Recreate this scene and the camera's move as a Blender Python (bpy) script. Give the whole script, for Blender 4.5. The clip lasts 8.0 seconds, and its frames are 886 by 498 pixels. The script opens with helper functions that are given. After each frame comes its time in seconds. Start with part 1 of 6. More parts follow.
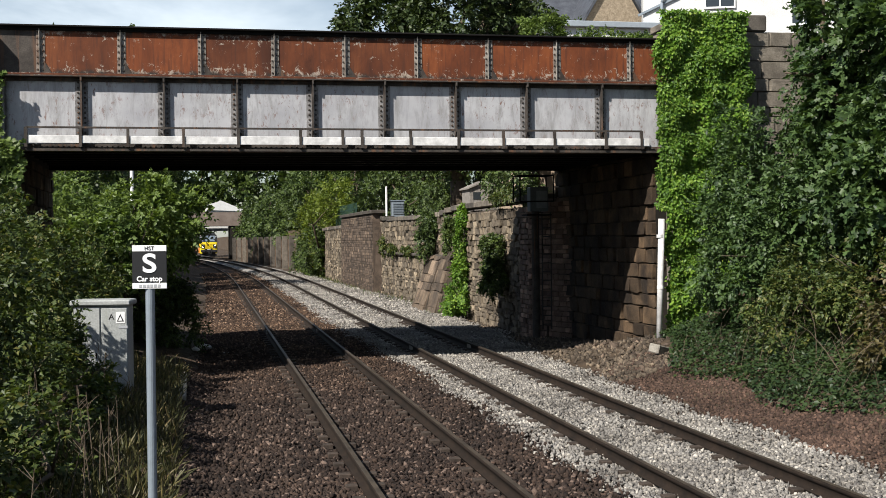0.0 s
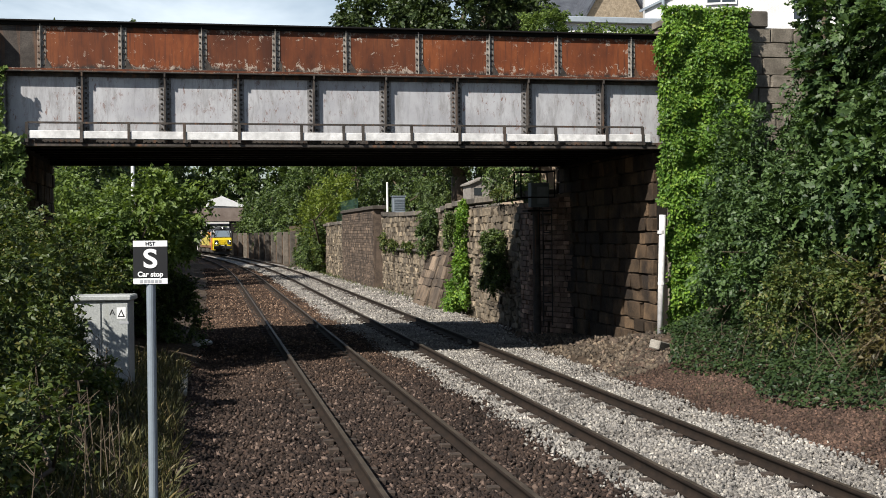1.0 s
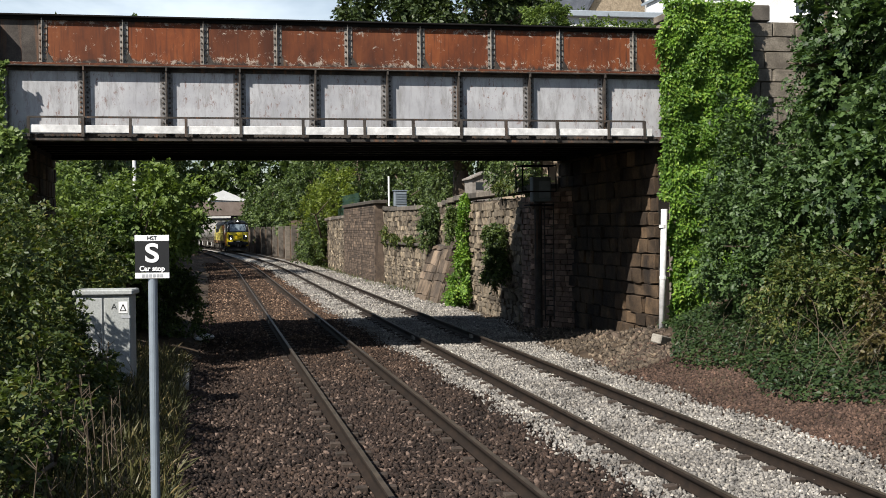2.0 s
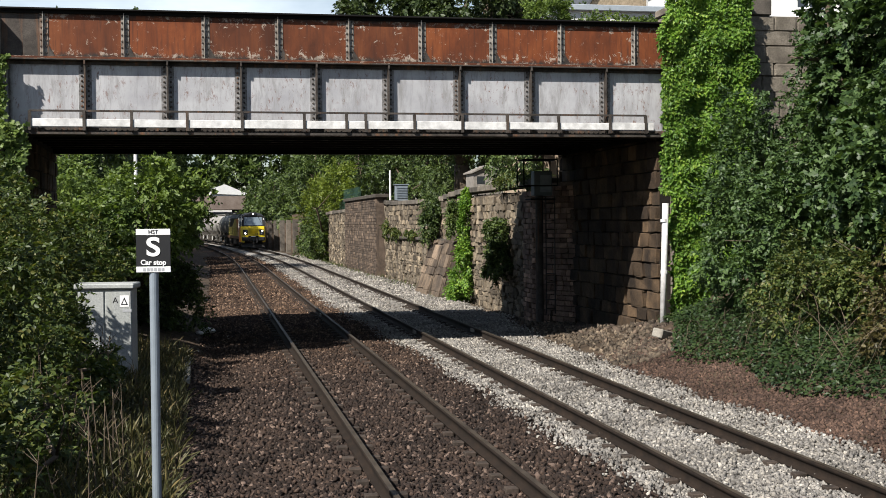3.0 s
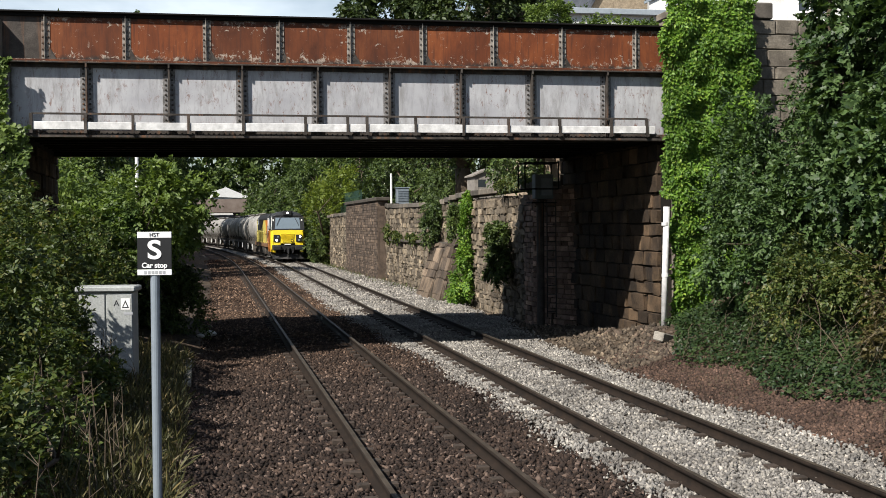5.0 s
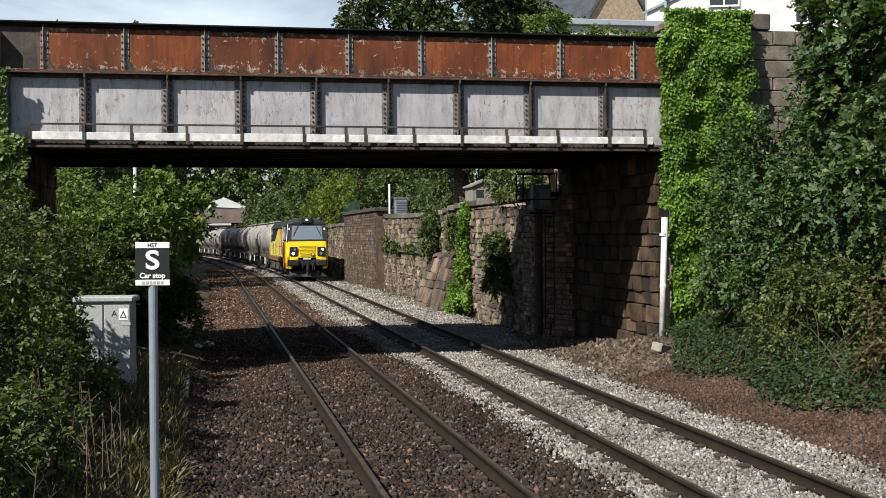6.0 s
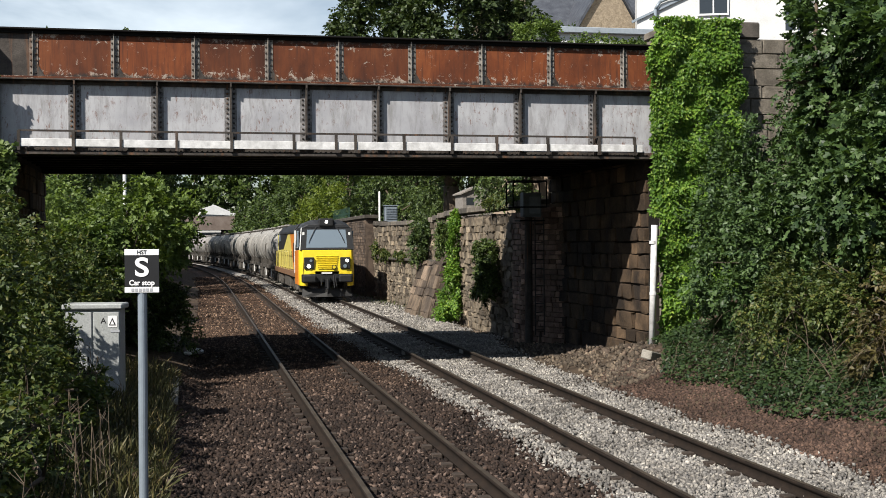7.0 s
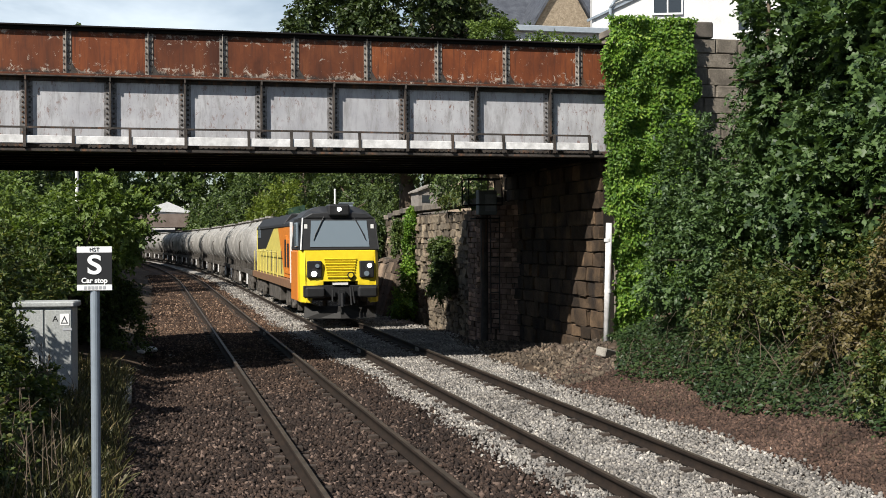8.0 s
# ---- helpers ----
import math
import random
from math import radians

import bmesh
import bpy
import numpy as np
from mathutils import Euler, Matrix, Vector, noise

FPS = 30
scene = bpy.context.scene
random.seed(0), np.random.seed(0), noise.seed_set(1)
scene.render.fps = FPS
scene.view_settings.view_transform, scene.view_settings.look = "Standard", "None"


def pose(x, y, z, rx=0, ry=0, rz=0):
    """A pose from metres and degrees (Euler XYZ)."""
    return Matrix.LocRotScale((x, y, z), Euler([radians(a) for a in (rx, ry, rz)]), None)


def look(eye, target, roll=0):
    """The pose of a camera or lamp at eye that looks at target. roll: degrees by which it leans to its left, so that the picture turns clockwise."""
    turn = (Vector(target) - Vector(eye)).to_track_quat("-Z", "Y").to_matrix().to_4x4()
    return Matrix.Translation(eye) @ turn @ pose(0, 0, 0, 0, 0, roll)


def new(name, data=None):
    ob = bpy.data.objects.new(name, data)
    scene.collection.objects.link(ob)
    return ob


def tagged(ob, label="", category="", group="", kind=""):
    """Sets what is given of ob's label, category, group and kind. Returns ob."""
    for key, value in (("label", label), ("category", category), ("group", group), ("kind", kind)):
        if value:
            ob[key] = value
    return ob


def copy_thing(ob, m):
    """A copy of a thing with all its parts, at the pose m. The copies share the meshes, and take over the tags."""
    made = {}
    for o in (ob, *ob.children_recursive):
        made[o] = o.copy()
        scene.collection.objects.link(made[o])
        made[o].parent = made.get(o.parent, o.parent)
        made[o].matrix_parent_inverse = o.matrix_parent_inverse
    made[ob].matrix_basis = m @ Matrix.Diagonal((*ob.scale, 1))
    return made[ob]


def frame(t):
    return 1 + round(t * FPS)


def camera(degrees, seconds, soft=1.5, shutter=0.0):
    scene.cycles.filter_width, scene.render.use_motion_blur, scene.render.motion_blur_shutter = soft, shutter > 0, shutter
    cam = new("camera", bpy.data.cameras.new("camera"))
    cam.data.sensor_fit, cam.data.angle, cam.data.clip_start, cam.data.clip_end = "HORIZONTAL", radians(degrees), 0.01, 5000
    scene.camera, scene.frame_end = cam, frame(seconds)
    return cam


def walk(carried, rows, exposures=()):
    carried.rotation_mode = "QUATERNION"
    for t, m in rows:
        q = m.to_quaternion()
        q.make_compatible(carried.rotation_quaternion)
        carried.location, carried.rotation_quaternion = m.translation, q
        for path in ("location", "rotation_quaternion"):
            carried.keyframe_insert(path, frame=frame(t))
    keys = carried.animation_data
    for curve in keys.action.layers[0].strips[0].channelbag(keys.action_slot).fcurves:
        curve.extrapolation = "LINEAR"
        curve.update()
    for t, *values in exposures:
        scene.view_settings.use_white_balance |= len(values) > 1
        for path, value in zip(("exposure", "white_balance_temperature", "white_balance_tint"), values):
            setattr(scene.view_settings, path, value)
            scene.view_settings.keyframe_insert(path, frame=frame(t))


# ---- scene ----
cam = camera(39.23, 8.0, soft=0.85)
PATH = [
    (0, pose(0, 0, 2.7, 89.476, 0.594, -11.409)),
    (0.5, pose(0, 0, 2.7, 89.367, 0.554, -11.393)),
    (1, pose(0, 0, 2.7, 89.281, 0.528, -11.368)),
    (1.5, pose(0, 0, 2.7, 89.165, 0.536, -11.328)),
    (3, pose(0, 0, 2.7, 88.747, 0.492, -11.239)),
    (3.5, pose(0, 0, 2.7, 88.666, 0.463, -11.209)),
    (4, pose(0, 0, 2.7, 88.620, 0.430, -11.210)),
    (4.5, pose(0, 0, 2.7, 88.700, 0.436, -11.177)),
    (6, pose(0, 0, 2.7, 89.374, 0.403, -11.273)),
    (6.5, pose(0, 0, 2.7, 89.562, 0.398, -11.423)),
    (7, pose(0, 0, 2.7, 89.714, 0.333, -11.734)),
    (7.5, pose(0, 0, 2.7, 89.703, 0.276, -12.355)),
    (8, pose(0, 0, 2.7, 89.595, 0.278, -13.776)),
]
walk(cam, PATH, exposures=[(0, 0.68), (1.5, 0.74), (3.5, 0.8), (4.5, 0.77), (6, 0.64), (8, 0.68)])

# ---- daylight ----
LIGHT = Vector((1.3, 1.0, -1.5)).normalized()      # the way the sunlight travels
ELEV = math.asin(-LIGHT.z)
world = bpy.data.worlds.new("sky")
scene.world = world
world.use_nodes = True
wn = world.node_tree.nodes
sky = wn.new("ShaderNodeTexSky")
sky.sky_type, sky.sun_disc = "NISHITA", False
sky.sun_elevation = ELEV
sky.sun_rotation = math.atan2(-LIGHT.x, -LIGHT.y)
sky.air_density, sky.dust_density, sky.ozone_density = 1.0, 0.5, 2.0
sun = new("sun", bpy.data.lights.new("sun", "SUN"))
sun.data.energy, sun.data.angle, sun.data.color = 5.0, radians(0.6), (1.0, 0.95, 0.87)
sun.matrix_world = look((-30, -20, 40), Vector((-30, -20, 40)) + LIGHT)

# ---- materials ----
def ramp(nt, fac, stops):
    r = nt.nodes.new("ShaderNodeValToRGB")
    while len(r.color_ramp.elements) < len(stops):
        r.color_ramp.elements.new(0.5)
    for e, (p, c) in zip(r.color_ramp.elements, stops):
        e.position, e.color = p, (*c, 1)
    nt.links.new(fac, r.inputs["Fac"])
    return r.outputs["Color"]


def noise_tex(nt, scale, detail=4, rough=0.55, coord=None, stretch=None, warp=0.0):
    n = nt.nodes.new("ShaderNodeTexNoise")
    n.inputs["Scale"].default_value, n.inputs["Detail"].default_value = scale, detail
    n.inputs["Roughness"].default_value, n.inputs["Distortion"].default_value = rough, warp
    c = coord or nt.nodes.new("ShaderNodeTexCoord").outputs["Object"]
    if stretch:
        m = nt.nodes.new("ShaderNodeMapping")
        m.inputs["Scale"].default_value = stretch
        nt.links.new(c, m.inputs["Vector"])
        c = m.outputs["Vector"]
    nt.links.new(c, n.inputs["Vector"])
    return n.outputs["Fac"]


def mix(nt, fac, a, b, mode="MIX"):
    m = nt.nodes.new("ShaderNodeMix")
    m.data_type, m.blend_type = "RGBA", mode
    for sock, v in ((m.inputs[0], fac), (m.inputs[6], a), (m.inputs[7], b)):
        if isinstance(v, (int, float)):
            sock.default_value = v
        elif isinstance(v, tuple):
            sock.default_value = (*v, 1)
        else:
            nt.links.new(v, sock)
    return m.outputs[2]


def steps(nt, fac, lo, hi):
    m = nt.nodes.new("ShaderNodeMapRange")
    m.inputs[1].default_value, m.inputs[2].default_value = lo, hi
    nt.links.new(fac, m.inputs[0])
    return m.outputs[0]


def material(name, rough=0.8, metal=0.0, spec=0.5):
    m = bpy.data.materials.new(name)
    m.use_nodes = True
    b = m.node_tree.nodes["Principled BSDF"]
    b.inputs["Roughness"].default_value, b.inputs["Metallic"].default_value = rough, metal
    b.inputs["Specular IOR Level"].default_value = spec
    return m, m.node_tree, b


def bump(nt, b, fac, strength=0.4, dist=0.02):
    n = nt.nodes.new("ShaderNodeBump")
    n.inputs["Strength"].default_value, n.inputs["Distance"].default_value = strength, dist
    nt.links.new(fac, n.inputs["Height"])
    nt.links.new(n.outputs["Normal"], b.inputs["Normal"])


def rand_out(nt, island):
    if island:
        return nt.nodes.new("ShaderNodeNewGeometry").outputs["Random Per Island"]
    return nt.nodes.new("ShaderNodeObjectInfo").outputs["Random"]


def mottled(name, dark, light, scale=3.0, rough=0.85, metal=0.0, fine=40.0, bump_d=0.01, vary=None, streak=None, stain=None, spec=0.3):
    """Two-scale surface. vary: 'island' or 'object' for piece-to-piece change; streak: vertical runs of that colour; stain: large blotches."""
    m, nt, b = material(name, rough, metal, spec)
    co = nt.nodes.new("ShaderNodeNewGeometry").outputs["Position"] if vary != "local" else None
    big = noise_tex(nt, scale, 5, 0.6, co)
    col = ramp(nt, big, [(0.3, dark), (0.7, light)])
    small = noise_tex(nt, fine, 3, 0.6, co)
    col = mix(nt, steps(nt, small, 0.35, 0.75), mix(nt, 0.35, col, (0, 0, 0)), col)
    if vary in ("island", "object"):
        r = rand_out(nt, vary == "island")
        v = ramp(nt, r, [(0.0, (0.45, 0.44, 0.43)), (0.5, (0.92, 0.92, 0.92)), (0.9, (1.3, 1.27, 1.2)), (1.0, (2.1, 2.05, 1.95))])
        col = mix(nt, 1.0, col, v, "MULTIPLY")
    if stain:
        s = noise_tex(nt, 0.7, 6, 0.65, co, warp=0.6)
        col = mix(nt, steps(nt, s, 0.52, 0.7), col, stain)
    if streak:
        s = noise_tex(nt, 2.2, 5, 0.6, co, (3.5, 3.5, 0.25))
        col = mix(nt, steps(nt, s, 0.55, 0.78), col, streak)
    nt.links.new(col, b.inputs["Base Color"])
    bump(nt, b, small, 0.5, bump_d)
    return m


def plain(name, col, rough=0.5, metal=0.0, dirt=0.25, spec=0.5, scale=6.0):
    m, nt, b = material(name, rough, metal, spec)
    n = noise_tex(nt, scale, 5, 0.65)
    d = tuple(c * (1 - dirt) for c in col)
    nt.links.new(ramp(nt, n, [(0.3, d), (0.65, col)]), b.inputs["Base Color"])
    return m


def leaf_mat(name, dark, light, glow=0.35, tip=None):
    m, nt, b = material(name, 0.5, 0, 0.35)
    r = rand_out(nt, True)
    stops = [(0.0, dark), (0.75, light)] + ([(1.0, tip)] if tip else [])
    col = ramp(nt, r, stops)
    pos = nt.nodes.new("ShaderNodeNewGeometry").outputs["Position"]
    patch = noise_tex(nt, 0.9, 3, 0.6, pos)
    col = mix(nt, 1.0, col, ramp(nt, patch, [(0.3, (0.6, 0.65, 0.6)), (0.7, (1.25, 1.2, 1.0))]), "MULTIPLY")
    nt.links.new(col, b.inputs["Base Color"])
    tr = nt.nodes.new("ShaderNodeBsdfTranslucent")
    nt.links.new(mix(nt, 1.0, col, (1.3, 1.35, 0.6), "MULTIPLY"), tr.inputs["Color"])
    mx = nt.nodes.new("ShaderNodeMixShader")
    mx.inputs[0].default_value = glow
    out = nt.nodes["Material Output"]
    nt.links.new(b.outputs[0], mx.inputs[1])
    nt.links.new(tr.outputs[0], mx.inputs[2])
    nt.links.new(mx.outputs[0], out.inputs["Surface"])
    return m


# thin bright cloud over the blue
_wt = world.node_tree
_cloud = noise_tex(_wt, 1.6, 7, 0.6, wn.new("ShaderNodeTexCoord").outputs["Generated"], (1, 1, 2.6), 0.4)
_sky = mix(_wt, steps(_wt, _cloud, 0.5, 0.74), sky.outputs["Color"], (11.5, 12.8, 13.8))
_wt.links.new(_sky, wn["Background"].inputs["Color"])
wn["Background"].inputs["Strength"].default_value = 0.055

def brown_ballast(vary="island"):
    """Old ballast: dark purple-brown by the platform end, lighter and tan further down the line."""
    m = mottled("brown_ballast", (0.019, 0.0122, 0.0098), (0.062, 0.041, 0.0315), 0.8, 0.95, fine=60 if vary else 18, bump_d=0.03 if vary else 0.06, vary=vary)
    nt = m.node_tree
    b = nt.nodes["Principled BSDF"]
    old = b.inputs["Base Color"].links[0].from_socket
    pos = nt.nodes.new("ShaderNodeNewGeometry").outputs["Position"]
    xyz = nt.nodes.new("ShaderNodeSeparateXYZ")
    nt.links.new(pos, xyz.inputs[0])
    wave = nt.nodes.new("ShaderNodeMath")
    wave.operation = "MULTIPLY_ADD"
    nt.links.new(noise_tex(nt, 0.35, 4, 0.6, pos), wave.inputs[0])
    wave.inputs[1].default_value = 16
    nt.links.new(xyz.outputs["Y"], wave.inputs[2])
    if vary:
        # rusty tan stones among the dark ones
        pick = nt.nodes.new("ShaderNodeTexWhiteNoise")
        pick.noise_dimensions = "1D"
        nt.links.new(rand_out(nt, True), pick.inputs["W"])
        old = mix(nt, steps(nt, pick.outputs["Value"], 0.84, 1.0), old, (0.17, 0.12, 0.095))
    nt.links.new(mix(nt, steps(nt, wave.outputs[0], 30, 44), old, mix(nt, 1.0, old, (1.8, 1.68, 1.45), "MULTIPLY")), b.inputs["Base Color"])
    return m


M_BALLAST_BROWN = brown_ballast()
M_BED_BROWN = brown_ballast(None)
M_BED_WHITE = mottled("pale_ballast_bed", (0.17, 0.156, 0.142), (0.41, 0.388, 0.36), 0.8, 0.95, fine=18, bump_d=0.06)
M_BALLAST_WHITE = mottled("pale_ballast", (0.17, 0.156, 0.142), (0.41, 0.388, 0.36), 0.8, 0.95, fine=60, bump_d=0.03, vary="island")
M_BALLAST_RED = mottled("red_brown_chippings", (0.046, 0.028, 0.021), (0.14, 0.088, 0.067), 0.8, 0.95, fine=60, bump_d=0.03, vary="island")
M_DEBRIS = mottled("broken_stone_and_soil", (0.06, 0.047, 0.035), (0.19, 0.15, 0.113), 1.2, 0.95, fine=40, bump_d=0.03, vary="island")
M_RAIL_TOP = mottled("worn_rail_steel", (0.034, 0.026, 0.018), (0.09, 0.07, 0.05), 3, 0.6, 0.0, bump_d=0.001)
M_RAIL = mottled("rusty_rail_steel", (0.01, 0.0065, 0.0045), (0.032, 0.02, 0.013), 4, 0.85, 0.15, bump_d=0.002)
M_SLEEPER = mottled("weathered_timber_sleeper", (0.03, 0.023, 0.018), (0.085, 0.063, 0.05), 4, 0.9, bump_d=0.006)
M_CONCRETE = mottled("stained_concrete", (0.22, 0.2, 0.17), (0.42, 0.39, 0.34), 3, 0.9, bump_d=0.006)
# Sooty sandstone, its tone lowered further to put in the shade below the bridge.
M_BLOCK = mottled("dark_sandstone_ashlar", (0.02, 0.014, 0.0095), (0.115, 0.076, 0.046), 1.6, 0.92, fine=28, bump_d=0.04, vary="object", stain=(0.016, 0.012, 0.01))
M_LIME = mottled("weathered_lime_mortar", (0.06, 0.048, 0.037), (0.17, 0.135, 0.105), 3, 0.95, bump_d=0.03, streak=(0.03, 0.026, 0.022))
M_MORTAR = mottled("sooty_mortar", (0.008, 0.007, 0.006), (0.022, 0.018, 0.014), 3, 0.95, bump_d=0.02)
M_RUBBLE = mottled("sandstone_rubble", (0.1, 0.08, 0.06), (0.3, 0.248, 0.185), 1.4, 0.93, fine=20, bump_d=0.05, vary="object", stain=(0.09, 0.073, 0.056), streak=(0.07, 0.06, 0.049))
M_RUBBLE_REST = mottled("sandstone_rubble_joined", (0.1, 0.08, 0.06), (0.3, 0.248, 0.185), 1.4, 0.93, fine=20, bump_d=0.05, vary="island", stain=(0.09, 0.073, 0.056), streak=(0.07, 0.06, 0.049))
M_BRICK = mottled("dark_red_brick", (0.075, 0.055, 0.042), (0.175, 0.13, 0.1), 2.2, 0.92, fine=30, bump_d=0.02, vary="island", stain=(0.03, 0.024, 0.02), streak=(0.025, 0.02, 0.017))
M_BRICK_PIECE = mottled("weathered_red_brick", (0.17, 0.105, 0.078), (0.38, 0.255, 0.195), 2.2, 0.92, fine=30, bump_d=0.02, vary="object", stain=(0.12, 0.082, 0.064))
M_BUTTRESS = mottled("brown_buttress_stone", (0.075, 0.056, 0.042), (0.21, 0.16, 0.12), 2.0, 0.92, fine=22, bump_d=0.04, vary="object", stain=(0.05, 0.04, 0.032))
M_WING = mottled("weathered_grey_tan_stone", (0.11, 0.095, 0.075), (0.27, 0.235, 0.19), 2.5, 0.9, fine=30, bump_d=0.03, stain=(0.08, 0.068, 0.055))
M_COPING = mottled("grey_coping_stone", (0.09, 0.08, 0.068), (0.23, 0.2, 0.17), 2.5, 0.9, bump_d=0.015, vary="object")
M_SOIL = mottled("brown_soil_and_litter", (0.035, 0.024, 0.016), (0.11, 0.077, 0.05), 2.2, 0.97, fine=45, bump_d=0.05)
# Black steel, set near zero so it also paints the deep shade below decks.
M_BLACK = mottled("black_steel_and_deck_shade", (0.003, 0.003, 0.003), (0.009, 0.008, 0.007), 3, 0.9, 0.1, bump_d=0.003)
M_DARK_STEEL = mottled("weathered_dark_steel", (0.028, 0.023, 0.02), (0.1, 0.085, 0.074), 3.5, 0.75, 0.1, fine=35, bump_d=0.006, streak=(0.17, 0.08, 0.04))
M_GRIMY_STEEL = mottled("grimy_grey_steel", (0.09, 0.085, 0.08), (0.33, 0.32, 0.32), 5, 0.7, fine=20, bump_d=0.008, streak=(0.05, 0.045, 0.04))
M_WHITE = mottled("white_painted_board", (0.7, 0.69, 0.68), (0.8, 0.79, 0.78), 3, 0.6, fine=6, bump_d=0.001)
M_PALE_STEEL = mottled("weathered_pale_grey_steel", (0.1, 0.085, 0.072), (0.4, 0.37, 0.33), 7, 0.7, fine=16, bump_d=0.006, streak=(0.16, 0.08, 0.045))
M_BARK = mottled("bark", (0.06, 0.045, 0.032), (0.16, 0.125, 0.09), 4, 0.95, bump_d=0.03)
M_TWIG = mottled("dry_twigs", (0.09, 0.065, 0.045), (0.2, 0.155, 0.11), 4, 0.9, bump_d=0.005)


def plate_edge(nt, wide, tall):
    """1 along the edges of a plate, 0 in its middle, broken up by noise."""
    xyz = nt.nodes.new("ShaderNodeSeparateXYZ")
    nt.links.new(nt.nodes.new("ShaderNodeTexCoord").outputs["Generated"], xyz.inputs[0])
    sides = []
    for axis, reach in (("X", wide), ("Z", tall)):
        d = nt.nodes.new("ShaderNodeMath")
        d.operation = "SUBTRACT"
        nt.links.new(xyz.outputs[axis], d.inputs[0])
        d.inputs[1].default_value = 0.5
        e = nt.nodes.new("ShaderNodeMath")
        e.operation = "ABSOLUTE"
        nt.links.new(d.outputs[0], e.inputs[0])
        sides.append(steps(nt, e.outputs[0], 0.5 - reach, 0.5))
    m = nt.nodes.new("ShaderNodeMath")
    m.operation = "MAXIMUM"
    nt.links.new(sides[0], m.inputs[0])
    nt.links.new(sides[1], m.inputs[1])
    return m.outputs[0]


def calc(nt, op, a, b):
    m = nt.nodes.new("ShaderNodeMath")
    m.operation = op
    for sock, v in zip(m.inputs, (a, b)):
        if isinstance(v, (int, float)):
            sock.default_value = v
        else:
            nt.links.new(v, sock)
    return m.outputs[0]


def rusty_panel():
    m, nt, b = material("rusted_orange_paint", 0.75, 0.05, 0.3)
    pos = nt.nodes.new("ShaderNodeNewGeometry").outputs["Position"]
    big = noise_tex(nt, 1.6, 6, 0.65, pos, (1, 1, 0.5), 0.4)
    col = ramp(nt, big, [(0.28, (0.055, 0.016, 0.007)), (0.5, (0.13, 0.037, 0.013)), (0.74, (0.21, 0.066, 0.022))])
    one = ramp(nt, rand_out(nt, False), [(0.0, (0.7, 0.72, 0.8)), (0.5, (1.0, 1.0, 1.0)), (1.0, (1.2, 1.1, 0.95))])
    col = mix(nt, 1.0, col, one, "MULTIPLY")
    run = noise_tex(nt, 3.5, 5, 0.6, pos, (4, 4, 0.3))
    col = mix(nt, steps(nt, run, 0.5, 0.75), col, (0.06, 0.022, 0.013))
    edge = plate_edge(nt, 0.09, 0.3)
    chip = noise_tex(nt, 6.5, 7, 0.78, pos, warp=0.6)
    near = calc(nt, "ADD", chip, calc(nt, "MULTIPLY", edge, 0.12))
    col = mix(nt, steps(nt, near, 0.615, 0.66), col, (0.34, 0.28, 0.23))
    # dark blotches that gather towards the plate's edges
    edge_blotch = noise_tex(nt, 5.0, 5, 0.7, pos, (1, 1, 0.6), 0.3)
    col = mix(nt, steps(nt, calc(nt, "MULTIPLY", edge_blotch, edge), 0.3, 0.5), col, (0.03, 0.022, 0.018))
    nt.links.new(col, b.inputs["Base Color"])
    bump(nt, b, chip, 0.4, 0.006)
    return m


def flaking_grey():
    m, nt, b = material("flaking_grey_paint", 0.62, 0.05, 0.35)
    pos = nt.nodes.new("ShaderNodeNewGeometry").outputs["Position"]
    big = noise_tex(nt, 1.2, 5, 0.6, pos)
    col = ramp(nt, big, [(0.3, (0.31, 0.31, 0.33)), (0.7, (0.45, 0.45, 0.465))])
    run = noise_tex(nt, 2.6, 7, 0.75, pos, (2.4, 2.4, 0.5), 0.3)
    col = mix(nt, steps(nt, run, 0.47, 0.7), col, (0.235, 0.23, 0.23))
    area = noise_tex(nt, 0.55, 3, 0.5, pos, warp=0.3)
    chip = noise_tex(nt, 9, 7, 0.8, pos, (1, 1, 0.4), 0.4)
    both = calc(nt, "MULTIPLY", steps(nt, area, 0.42, 0.58), steps(nt, chip, 0.55, 0.63))
    col = mix(nt, both, col, (0.17, 0.095, 0.075))
    edge = plate_edge(nt, 0.1, 0.14)
    # darker grey-brown blotches, strongest along the plate's edges
    edge_blotch = noise_tex(nt, 4.0, 6, 0.7, pos, (1, 1, 0.6), 0.3)
    col = mix(nt, steps(nt, calc(nt, "MULTIPLY", edge_blotch, edge), 0.22, 0.5), col, (0.07, 0.064, 0.058))
    nt.links.new(col, b.inputs["Base Color"])
    bump(nt, b, chip, 0.3, 0.004)
    return m


M_RUST = rusty_panel()
M_GREY = flaking_grey()
M_IVY = leaf_mat("ivy_leaves", (0.052, 0.12, 0.018), (0.145, 0.262, 0.038), 0.3, (0.22, 0.31, 0.055))
M_SYC = leaf_mat("broad_dark_leaves", (0.02, 0.045, 0.017), (0.084, 0.138, 0.05), 0.26)
M_SHRUB = leaf_mat("shrub_leaves", (0.022, 0.04, 0.012), (0.09, 0.122, 0.034), 0.28, (0.15, 0.14, 0.045))
M_BRIGHT = leaf_mat("light_green_leaves", (0.06, 0.1, 0.025), (0.15, 0.21, 0.06), 0.35)
M_FAR = leaf_mat("far_tree_leaves", (0.014, 0.03, 0.01), (0.088, 0.128, 0.038), 0.25)
M_TALL = leaf_mat("dark_tree_leaves", (0.014, 0.028, 0.011), (0.055, 0.08, 0.026), 0.2)
